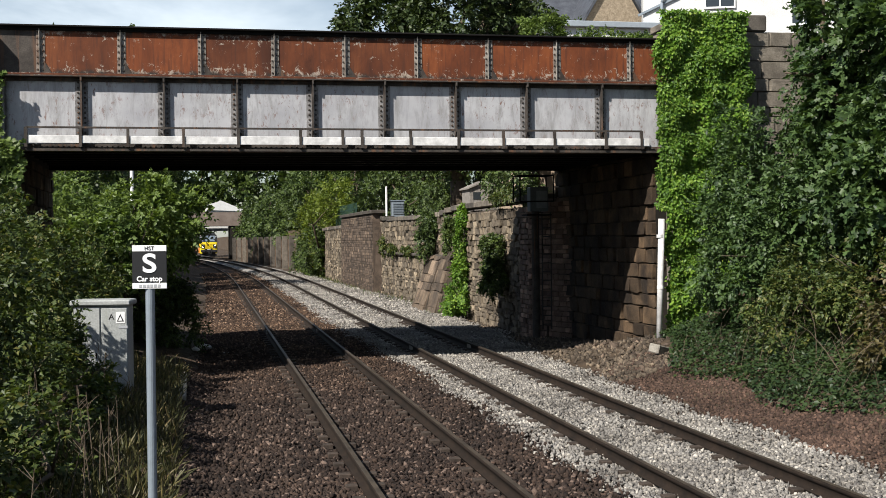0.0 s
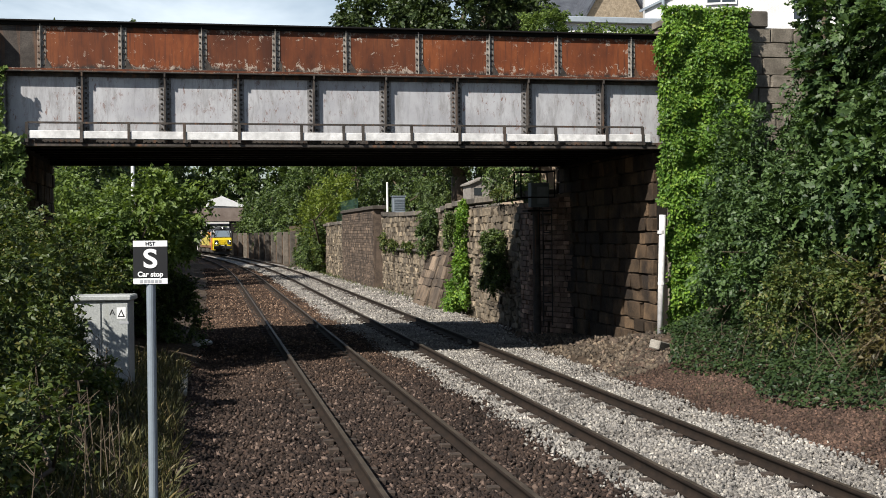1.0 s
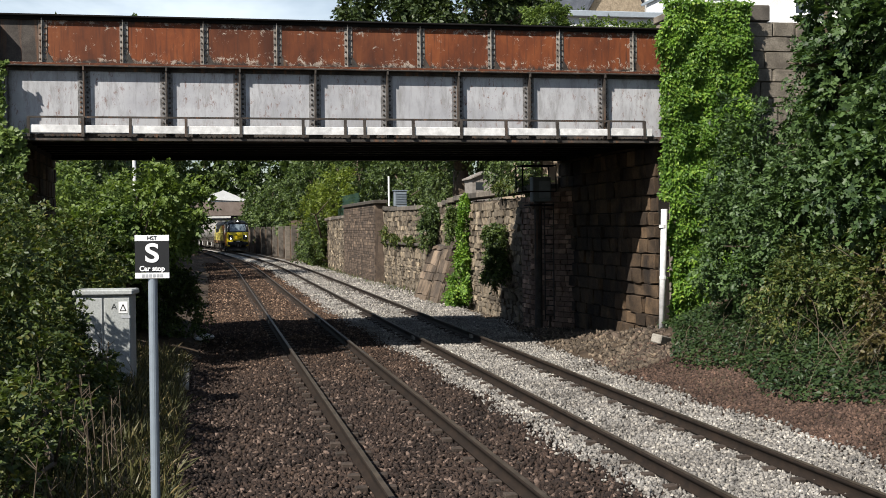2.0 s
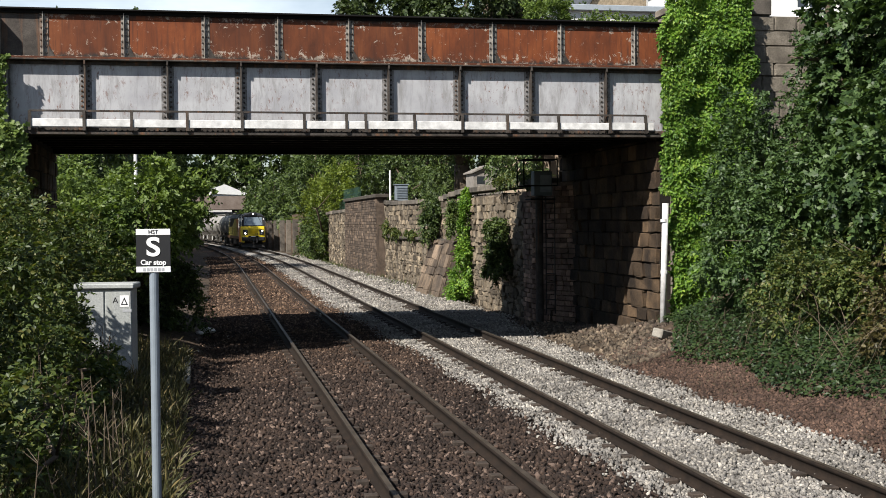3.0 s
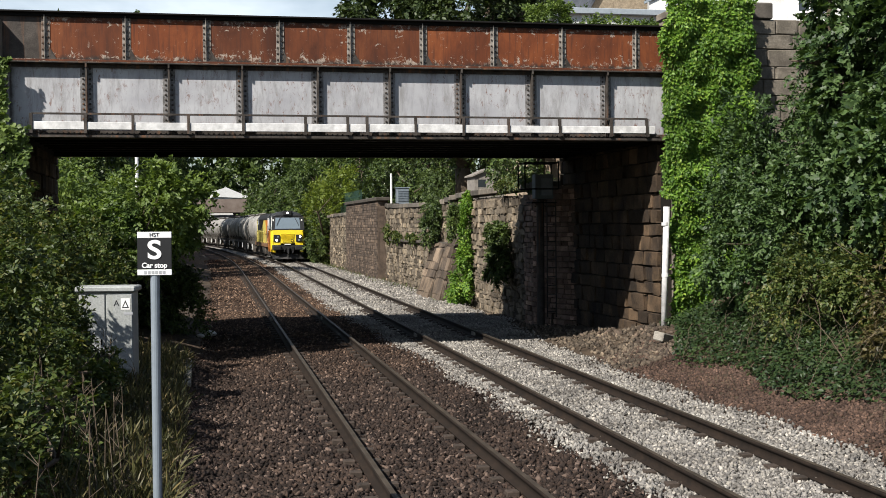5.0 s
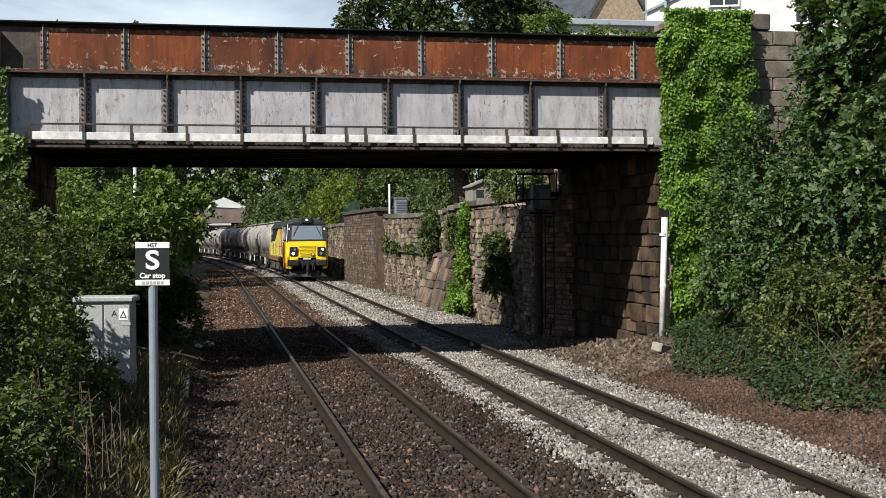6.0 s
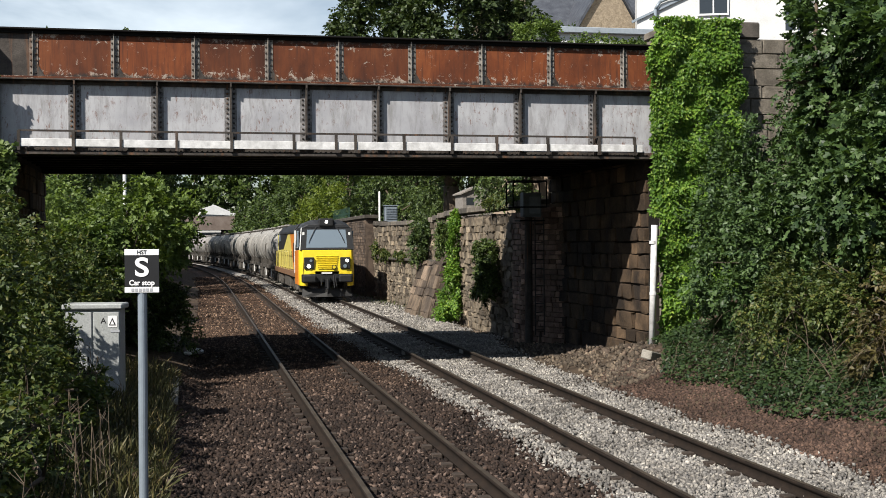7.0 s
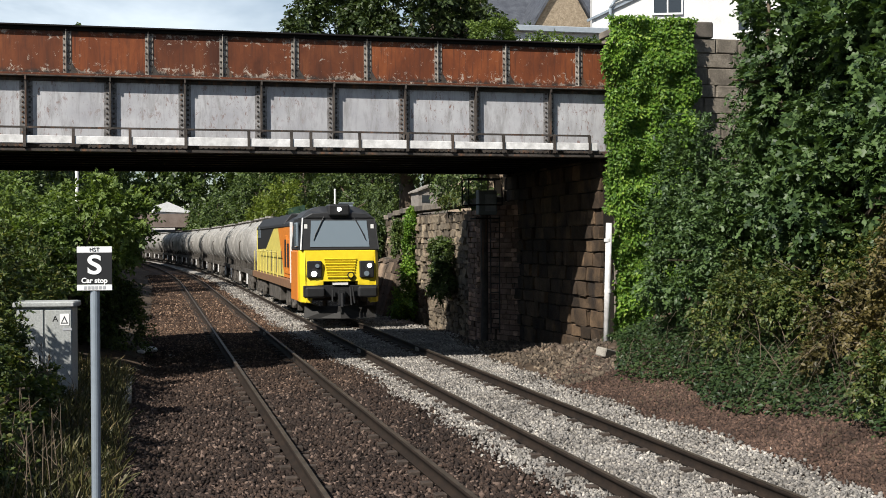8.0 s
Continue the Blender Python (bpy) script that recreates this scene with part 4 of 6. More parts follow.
def ground_cover():
    rng = np.random.default_rng(31)
    n = 20000
    y = 13.5 + 13 * rng.random(n)
    x = 8.75 + 0.35 * np.sin(y * 0.9) + 2.4 * rng.random(n) ** 0.8
    keep = [abs(b - 20) < 7.5 and a > 9.15 + 0.2 * math.sin(b * 1.3) + max(0, (16 - b) * 0.1) + max(0, (b - 22) * 0.22) for a, b in zip(x, y)]
    x, y = x[keep], y[keep]
    z = ground_z(x, y) + 0.2 * rng.random(len(x))
    ob = leaves("ground_ivy", np.stack([x, y, z], 1), np.tile((-0.3, -0.2, 1.0), (len(x), 1)), 0.085, M_GROUND_IVY, seed=5, jitter=0.5)
    tagged(ob, "low dark green ivy covering the bank", "ivy", kind="stuff")
    n = 12000
    y = 6 + 20 * rng.random(n) ** 1.2
    x = -0.22 - 1.5 * rng.random(n) ** 1.1
    z = ground_z(x, y)
    ob = leaves("grass", np.stack([x, y, z], 1), np.tile((0.0, -1.0, 0.0), (n, 1)), 0.26, M_GRASS, shape="blade", seed=6, jitter=0.8, droop=-2.6)
    tagged(ob, "rough yellowing grass and dry stems", "grass", kind="stuff")
    n = 1500
    y = 44 + 50 * rng.random(n)
    x = 9.55 - 0.9 * rng.random(n) ** 1.8
    z = np.full(n, -0.28)
    ob = leaves("weeds", np.stack([x, y, z], 1), np.tile((0.0, -1.0, 0.0), (n, 1)), 0.3, M_SHRUB, shape="blade", seed=8, jitter=0.8, droop=-2.0)
    tagged(ob, "low weeds along the foot of the wall", "weeds", kind="stuff")


plants()
climbing_ivy("ivy", 10.32, 12.5, BY - 0.33, 0.5, 7.78, 72000, 0.088, M_IVY, "bright yellow-green ivy covering the bridge pier", 3, 0.4, low=0.22)
climbing_ivy("ivy", -6.5, -3.78, BY - 0.36, 4.7, 6.2, 9000, 0.1, M_BRIGHT, "green ivy hanging over the bridge end", 5, 0.2, 0.15)
climbing_ivy("ivy", -6.5, -3.36, BY - 0.36, 1.5, 4.8, 12000, 0.1, M_BRIGHT, "green ivy on the wing wall below the girder", 6, 0.35)
ground_cover()


# ---- things beside the line ----
M_POLE = plain("grey_galvanised_pole", (0.23, 0.27, 0.31), 0.5, 0.2, 0.2)
M_SIGN_BLACK = plain("black_sign_face", (0.012, 0.012, 0.013), 0.45, 0, 0.2)
M_SIGN_WHITE = plain("white_sign_face", (0.75, 0.75, 0.75), 0.5, 0, 0.08)
M_LETTER_GREY = plain("grey_lettering", (0.35, 0.36, 0.38), 0.6, 0, 0.1)
M_CABINET = mottled("pale_grey_cabinet_paint", (0.34, 0.355, 0.35), (0.45, 0.465, 0.455), 1.8, 0.55, bump_d=0.001, streak=(0.3, 0.31, 0.28))


def lettering(name, words, size, mat, parent, m, bold=0.0):
    c = bpy.data.curves.new(name, "FONT")
    c.body, c.size, c.align_x, c.align_y, c.extrude, c.offset = words, size, "CENTER", "CENTER", 0.0012, bold
    ob = new(name, c)
    me = bpy.data.meshes.new_from_object(ob.evaluated_get(bpy.context.evaluated_depsgraph_get()))
    bpy.data.objects.remove(ob)
    me.materials.append(mat)
    ob = new(name, me)
    ob.parent = parent
    ob.matrix_local = m
    return ob


def car_stop_sign():
    x, y = -0.345, 10.5
    s = empty("car_stop_sign", (x, y, terrain(x, y)), "black and white car stop sign on a grey pole", "sign")
    g = s.location.z
    bm = bmesh.new()
    rod(bm, (0, 0.03, -0.2), (0, 0.03, 2.62 - g), 0.038, seg=16)
    part("pole", bm, M_POLE, s, "grey round metal pole", smooth=False)
    face = Matrix.Rotation(radians(-8), 4, "Z") @ Matrix.Rotation(radians(90), 4, "X")
    turn = Matrix.Rotation(radians(-8), 4, "Z")
    def plate(name, z0, z1, mat, proud, label=""):
        bm = bmesh.new()
        box(bm, -0.14, 0.14, -0.012 - proud, -0.004, z0 - g, z1 - g, turn)
        return part(name, bm, mat, s, label, bevel=0.002)
    plate("sign_plate", 2.355, 2.61, M_SIGN_BLACK, 0, "black square plate with a white letter")
    plate("top_plate", 2.612, 2.662, M_SIGN_WHITE, 0.001, "narrow white plate")
    plate("bottom_plate", 2.305, 2.352, M_SIGN_WHITE, 0.001, "narrow white plate")
    def put(words, z, size, mat, bold=0.0, wide=1.0):
        lettering("lettering", words, size, mat, s, Matrix.Translation(turn @ Vector((0, -0.0165, z - g))) @ face @ Matrix.Diagonal((wide, 1, 1, 1)), bold)
    put("S", 2.507, 0.215, M_SIGN_WHITE, 0.005, 1.2)
    put("Car stop", 2.385, 0.058, M_SIGN_WHITE, 0.002)
    put("HST", 2.637, 0.045, M_SIGN_BLACK)
    for i in range(6):
        bm = bmesh.new()
        box(bm, -0.085 + i * 0.03, -0.063 + i * 0.03, -0.0155, -0.013, 2.316 - g, 2.34 - g, turn)
        part("lettering_bar", bm, M_LETTER_GREY, s)
    for z in (2.34, 2.6):
        boxed("clamp", (-0.05, 0.05, -0.004, 0.08, z - 0.015 - g, z + 0.015 - g), M_POLE, s)


def trackside_cabinet():
    c = empty("trackside_cabinet", (-1.43, 20.3, 0.1), "pale grey metal trackside cabinet with two doors among brambles", "cabinet")
    c.rotation_euler = (0, 0, radians(-7))
    boxed("body", (-0.42, 0.42, 0.0, 0.5, -0.1, 1.58), M_CABINET, c, bevel=0.01)
    bm = bmesh.new()
    box(bm, -0.47, 0.47, -0.06, 0.56, 1.58, 1.67)
    part("lid", bm, M_CABINET, c, "overhanging sloped lid", bevel=0.02)
    for x0, x1 in ((-0.41, -0.012), (0.012, 0.41)):
        d = boxed("door", (x0, x1, -0.022, 0.0, 0.06, 1.54), M_CABINET, c, bevel=0.006)
        boxed("handle", (x1 - 0.07 if x0 < 0 else x0 + 0.05, x1 - 0.045 if x0 < 0 else x0 + 0.075, -0.04, -0.022, 0.75, 0.84), M_BLACK, d, "dark door handle", bevel=0.006)
    boxed("warning_label", (0.24, 0.38, -0.028, -0.023, 1.3, 1.48), M_SIGN_WHITE, c, "white warning label with a triangle")
    bm = bmesh.new()
    vs = [bm.verts.new(p) for p in ((0.255, -0.031, 1.33), (0.365, -0.031, 1.33), (0.31, -0.031, 1.45), (0.255, -0.0285, 1.33), (0.365, -0.0285, 1.33), (0.31, -0.0285, 1.45))]
    for f in ((0, 1, 2), (5, 4, 3), (0, 3, 4, 1), (1, 4, 5, 2), (2, 5, 3, 0)):
        bm.faces.new([vs[i] for i in f])
    part("warning_triangle", bm, M_SIGN_BLACK, c)
    bm = bmesh.new()
    vs = [bm.verts.new(p) for p in ((0.278, -0.033, 1.343), (0.342, -0.033, 1.343), (0.31, -0.033, 1.413), (0.278, -0.0315, 1.343), (0.342, -0.0315, 1.343), (0.31, -0.0315, 1.413))]
    for f in ((0, 1, 2), (5, 4, 3), (0, 3, 4, 1), (1, 4, 5, 2), (2, 5, 3, 0)):
        bm.faces.new([vs[i] for i in f])
    part("triangle_field", bm, M_SIGN_WHITE, c)
    lettering("lettering", "A", 0.13, M_SIGN_BLACK, c, Matrix.Translation((0.17, -0.0245, 1.4)) @ Matrix.Rotation(radians(90), 4, "X"))
    boxed("label_plate", (0.28, 0.42, -0.028, -0.023, 1.22, 1.26), M_LETTER_GREY, c)


def signal_post():
    s = empty("railway_signal", (9.62, 34.3, -0.3), "dark railway signal post with caged head and ladder", "signal")
    bm = bmesh.new()
    rod(bm, (0, 0, 0), (0, 0, 3.75), 0.11, seg=16)
    box(bm, -0.2, 0.2, -0.2, 0.2, 0, 0.08)
    part("post", bm, M_DARK_STEEL, s, "dark brown signal post")
    bm = bmesh.new()
    box(bm, -0.2, 0.34, -0.18, 0.14, 3.72, 4.42)
    part("signal_head", bm, plain("dark_blue_grey_housing", (0.12, 0.15, 0.175), 0.5, 0, 0.3), s, "dark blue-grey signal housing seen from behind", bevel=0.02)
    boxed("access_door", (-0.02, 0.3, -0.2, -0.181, 3.82, 4.3), plain("grey_housing_door", (0.22, 0.26, 0.3), 0.45, 0, 0.3), s, "grey housing door", bevel=0.01)
    boxed("platform", (-0.3, 0.42, -0.22, 0.4, 3.6, 3.64), M_BLACK, s)
    bars = [((x, y, 4.0), (x, y, 4.75)) for x in (-0.52, 0.46) for y in (-0.28, 0.46)]
    bars += [((-0.52, y, z), (0.46, y, z)) for y in (-0.28, 0.46) for z in (4.0, 4.74)]
    bars += [((x, -0.28, 4.74), (x, 0.46, 4.74)) for x in (-0.52, 0.46)]
    for p, q in bars:
        bm = bmesh.new()
        rod(bm, p, q, 0.019, seg=6)
        part("guard_rail", bm, M_BLACK, s)
    bm = bmesh.new()
    for x in (0.16, 0.42):
        rod(bm, (x, -0.12, 0.35), (x, -0.12, 3.7), 0.018, seg=6)
    lad = part("ladder", bm, M_DARK_STEEL, s, "narrow rusty steel ladder")
    for i in range(13):
        bm = bmesh.new()
        rod(bm, (0.16, -0.12, 0.5 + i * 0.25), (0.42, -0.12, 0.5 + i * 0.25), 0.014, seg=6)
        part("rung", bm, M_DARK_STEEL, lad)


def white_pipe():
    p = empty("drain_pipe", (10.24, 26.3, 0.35), "white painted pipe at the corner of the bridge pier", "pipe")
    bm = bmesh.new()
    rod(bm, (-0.02, 0, -0.1), (0.06, 0, 2.72), 0.07, seg=14)
    part("pipe", bm, M_WHITE, p, smooth=True)
    for z in (1.15, 2.3):
        bm = bmesh.new()
        rod(bm, (0.02, 0, z), (0.02, 0, z + 0.07), 0.08, seg=14)
        part("collar", bm, M_WHITE, p)


def old_sleeper():
    s = empty("concrete_trough_lid", (9.58, 24.6, terrain(9.58, 24.6) - 0.01), "broken pale concrete block lying on the bank", "concrete block")
    s.rotation_euler = (radians(8), radians(12), radians(35))
    boxed("block", (-0.29, 0.29, -0.13, 0.13, 0, 0.19), M_CONCRETE, s, bevel=0.02)


def litter():
    rng = random.Random(12)
    for x, y, r in ((0.25, 33.2, 0.22), (0.8, 32.3, 0.14), (0.05, 31.6, 0.12)):
        bm = bmesh.new()
        bmesh.ops.create_icosphere(bm, subdivisions=2, radius=r)
        for v in bm.verts:
            v.co *= rng.uniform(0.7, 1.15)
            v.co.z *= 0.45
        ob = part("rag", bm, M_WHITE)
        ob.location = (x, y, terrain(x, y) + r * 0.3)
        tagged(ob, "crumpled pale litter lying beside the ballast", "litter", "pieces of litter")


litter()
car_stop_sign()
trackside_cabinet()
signal_post()
white_pipe()
old_sleeper()

# ---- buildings ----
M_SLATE = mottled("blue_grey_slate", (0.055, 0.06, 0.075), (0.11, 0.12, 0.14), 3, 0.6, bump_d=0.01)
M_ASHLAR = mottled("tan_sandstone_house_wall", (0.24, 0.19, 0.135), (0.42, 0.345, 0.25), 5, 0.9, fine=12, bump_d=0.02)
M_RENDER = mottled("white_render", (0.68, 0.68, 0.67), (0.8, 0.8, 0.79), 1.5, 0.85, bump_d=0.003)
M_TAN = mottled("tan_brick_wall", (0.36, 0.28, 0.2), (0.48, 0.38, 0.29), 2, 0.85, bump_d=0.005)
M_SHED = mottled("grey_shed_boards", (0.2, 0.18, 0.16), (0.33, 0.3, 0.27), 5, 0.9, bump_d=0.01)
M_GLASS, _nt, _b = material("window_glass", 0.05, 0.0, 0.8)
_b.inputs["Base Color"].default_value = (0.03, 0.035, 0.04, 1)


def prism(bm, pts, y0, y1):
    a = [bm.verts.new((x, y0, z)) for x, z in pts]
    b = [bm.verts.new((x, y1, z)) for x, z in pts]
    n = len(pts)
    bm.faces.new(a)
    bm.faces.new(b[::-1])
    for i in range(n):
        bm.faces.new((a[(i + 1) % n], a[i], b[i], b[(i + 1) % n]))
    bmesh.ops.recalc_face_normals(bm, faces=bm.faces)


def stone_house():
    h = empty("stone_house", (21.1, 60, 5.5), "tan sandstone house with a steep blue slate roof", "house")
    # gable that faces the road
    bm = bmesh.new()
    prism(bm, [(-2.4, 0), (2.4, 0), (2.4, 6.6), (0, 10.7), (-2.4, 6.6)], 0, 5)
    part("gable_wall", bm, M_ASHLAR, h)
    for sgn in (-1, 1):
        bm = bmesh.new()
        prism(bm, [(sgn * 2.65, 6.35), (sgn * 2.62, 6.62), (0, 11.0), (0, 10.72)], -0.2, 5)
        part("roof_slope", bm, M_SLATE, h, "blue-grey slate roof slope")
    # main roof behind it, the ridge along the road
    boxed("wall", (-3.6, 4.5, 1.2, 8, 0, 7.0), M_ASHLAR, h)
    for y0, y1 in ((0.9, 4.6), (8.3, 4.6)):
        bm = bmesh.new()
        vs = [bm.verts.new(p) for p in ((-3.6, y0, 6.9), (4.5, y0, 6.9), (4.5, y1, 10.6), (-3.6, y1, 10.6), (-3.6, y0, 6.7), (4.5, y0, 6.7), (4.5, y1, 10.4), (-3.6, y1, 10.4))]
        for f in ((0, 1, 2, 3), (7, 6, 5, 4), (0, 4, 5, 1), (1, 5, 6, 2), (2, 6, 7, 3), (3, 7, 4, 0)):
            bm.faces.new([vs[i] for i in f])
        bmesh.ops.recalc_face_normals(bm, faces=bm.faces)
        part("roof_slope", bm, M_SLATE, h, "blue-grey slate roof slope")
    bm = bmesh.new()
    vs = [bm.verts.new(p) for p in ((-3.95, 0.75, 6.75), (-3.6, 0.75, 6.75), (-3.6, 4.6, 10.85), (-3.95, 4.6, 10.85), (-3.95, 0.75, 7.1), (-3.6, 0.75, 7.1), (-3.6, 4.6, 11.2), (-3.95, 4.6, 11.2))]
    for f in ((0, 1, 2, 3), (7, 6, 5, 4), (0, 4, 5, 1), (1, 5, 6, 2), (2, 6, 7, 3), (3, 7, 4, 0)):
        bm.faces.new([vs[i] for i in f])
    bmesh.ops.recalc_face_normals(bm, faces=bm.faces)
    part("skew_stone", bm, M_WHITE, h, "pale stone skew along the roof edge")
    bm = bmesh.new()
    prism(bm, [(-6.0, 0), (-3.96, 0), (-3.96, 9.6), (-4.6, 9.6), (-6.0, 7.4)], 1.5, 6)
    part("side_wing", bm, M_ASHLAR, h, "lower stone wing")


def white_building():
    h = empty("white_building", (19.6, 52, 5.6), "white rendered building with small dark windows", "house")
    h.rotation_euler = (0, 0, radians(-20))
    boxed("wall", (0, 12, 0, 8, 0, 11.5), M_RENDER, h)
    for x0, x1, z0, z1 in ((2.7, 3.9, 7.05, 8.4), (6.35, 7.3, 6.2, 8.4)):
        w = boxed("window", (x0, x1, -0.05, -0.005, z0, z1), M_GLASS, h, "dark window with a pale frame")
        for a, b, c, d in ((x0 - 0.06, x1 + 0.06, z0 - 0.08, z0), (x0 - 0.06, x1 + 0.06, z1, z1 + 0.08), (x0 - 0.06, x0, z0, z1), (x1, x1 + 0.06, z0, z1), ((x0 + x1) / 2 - 0.03, (x0 + x1) / 2 + 0.03, z0, z1)):
            boxed("frame", (a, b, -0.09, -0.052, c, d), M_SIGN_WHITE, w)
    bm = bmesh.new()
    for p, q in (((0.8, 4), (0.8, 7.3)), ((0.8, 7.3), (1.0, 7.62)), ((1.0, 7.62), (1.35, 7.75)), ((1.35, 7.75), (1.75, 7.78)), ((1.75, 7.78), (1.75, 8.8))):
        rod(bm, (p[0], -0.15, p[1]), (q[0], -0.15, q[1]), 0.07, seg=10)
    part("flue_pipe", bm, M_POLE, h, "grey bent pipe on the wall", smooth=True)
    bm = bmesh.new()
    bmesh.ops.create_cube(bm, size=1, matrix=Matrix.Translation((1.6, -0.06, 7.6)) @ Matrix.Rotation(radians(-24), 4, "Y") @ Matrix.Diagonal((4.0, 0.1, 0.1, 1)))
    part("sloping_trim", bm, M_POLE, h, "sloping grey trim")
    boxed("gutter", (-0.1, 12.1, -0.15, -0.002, 11.4, 11.55), M_POLE, h)
    l = empty("lean_to", (15.4, 45, 5.6), "low building with a pale blue-grey flat roof", "building")
    boxed("wall", (-1.8, 2.0, 0.1, 4.5, 0, 5.0), M_RENDER, l)
    boxed("flat_roof", (-2.0, 2.2, -0.1, 4.7, 5.0, 5.22), plain("blue_grey_roof_sheet", (0.32, 0.36, 0.4), 0.5, 0, 0.2), l, "pale blue-grey flat roof", bevel=0.02)


def terrace_things():
    s = empty("garden_shed", (11.85, 50.0, 4.0), "small weathered grey timber shed on the terrace", "shed")
    s.scale = (0.8, 0.8, 0.85)
    bm = bmesh.new()
    prism(bm, [(-0.78, -0.6), (0.8, -0.6), (0.8, 0.85), (0.02, 1.12), (-0.78, 0.85)], 0, 1.8)
    part("shed_wall", bm, M_SHED, s)
    for sgn in (-1, 1):
        bm = bmesh.new()
        prism(bm, [(0.02 + sgn * 0.92, 0.8), (0.02 + sgn * 0.92, 0.87), (0.02, 1.24), (0.02, 1.16)], -0.15, 1.9)
        part("roof_slope", bm, M_SHED, s, "weathered felt roof slope")
    for i in range(8):
        boxed("board", (-0.77 + i * 0.196, -0.59 + i * 0.196, -0.03, -0.002, -0.25, 0.82), M_SHED, s)
    boxed("door", (0.0, 0.5, -0.05, -0.032, -0.2, 0.78), M_PALE_STEEL, s, "pale shed door")
    boxed("window", (-0.6, -0.2, -0.045, -0.032, 0.3, 0.66), M_GLASS, s, "small dark shed window")
    t = empty("tan_house", (14.3, 51.0, 3.6), "tan brick house wall beyond the bridge", "house")
    boxed("wall", (0.05, 7.0, 0, 7, 0, 4.6), M_TAN, t)
    boxed("corner_trim", (0, 0.2, -0.03, -0.002, 0, 4.6), M_COPING, t)
    boxed("roof", (-0.2, 7.2, -0.25, 7.2, 4.6, 4.85), M_SLATE, t)
    p = empty("white_post", (10.32, 66.5, 3.6), "slim white post behind the retaining wall", "post")
    bm = bmesh.new()
    rod(bm, (0, 0, 0), (0, 0, 1.85), 0.055, seg=8)
    part("post", bm, M_SIGN_WHITE, p)
    bm = bmesh.new()
    rod(bm, (0, 0, 1.85), (0, 0, 1.9), 0.07, 0.03, seg=8)
    part("finial", bm, M_SIGN_WHITE, p)
    q = empty("white_post", (-2.1, 46.0, terrain(-2.1, 46.0) - 0.1), "slim white post among the lineside bushes", "post")
    bm = bmesh.new()
    rod(bm, (0, 0, 0), (0, 0, 5.6 - q.location.z), 0.065, seg=10)
    part("post", bm, M_SIGN_WHITE, q)
    b = empty("equipment_box", (10.95, 66.4, 3.7), "grey metal equipment box on the terrace", "cabinet")
    boxed("body", (-0.34, 0.34, 0, 0.5, 0, 1.0), M_POLE, b, bevel=0.02)
    for i in range(7):
        boxed("louvre", (-0.28, 0.28, -0.03, -0.002, 0.3 + 0.09 * i, 0.345 + 0.09 * i), M_POLE, b)
    boxed("lid", (-0.38, 0.38, -0.04, 0.54, 1.0, 1.06), M_POLE, b, bevel=0.01)
    f = empty("metal_fence", (0, 0, 0), "green metal palisade fence above the wall", "fence")
    mg = plain("green_fence_paint", (0.03, 0.07, 0.05), 0.5, 0.1, 0.2)
    for i in range(20):
        y = 79 + i * 0.6
        boxed("pale", (10.3, 10.34, y, y + 0.09, 3.4, 5.0), mg, f)
    boxed("fence_rail", (10.35, 10.39, 79, 91, 4.6, 4.66), mg, f)


def far_bridge():
    y = 196.0
    x = track_x(y, MID_L) + 1.6
    b = empty("far_bridge", (x, y, 0), "brown plate girder bridge far down the line", "bridge")
    mb = mottled("brown_grey_girder", (0.16, 0.12, 0.1), (0.26, 0.21, 0.18), 1, 0.8)
    boxed("girder", (-9, 9, 0, 0.4, 4.9, 7.0), mb, b)
    boxed("deck", (-9, 9, 0.4, 9, 4.9, 5.5), M_BLACK, b)
    for sx in (-7.5, 5.6):
        boxed("abutment", (sx, sx + 2.6, 0.2, 9, -0.4, 4.9), M_MORTAR, b)
    h = empty("far_house", (4.9, y + 9.6, 4.2), "distant white house with a pale roof", "house")
    boxed("wall", (-2.7, 2.7, 0, 6, 0, 3.6), M_RENDER, h)
    bm = bmesh.new()
    prism(bm, [(-2.6, 3.4), (3.4, 3.1), (3.3, 3.4), (-0.2, 4.9), (-2.4, 4.2)], -0.4, 6.4)
    part("roof", bm, M_RENDER, h)


def far_wall():
    w = empty("wall_far", (0, 0, 0), "distant stone retaining wall with piers beside the line", "wall", kind="structure")
    for i in range(13):
        y = 108 + i * 6.2
        x = track_x(y + 3, MID_R) + 3.4
        boxed("wall_length", (x, x + 0.6, y, y + 6.2, -0.5, 2.7), M_BRICK, w)
        boxed("pier", (x - 0.45, x + 0.02, y, y + 1.1, -0.5, 3.0), M_COPING, w, "pale stone pier")


far_wall()


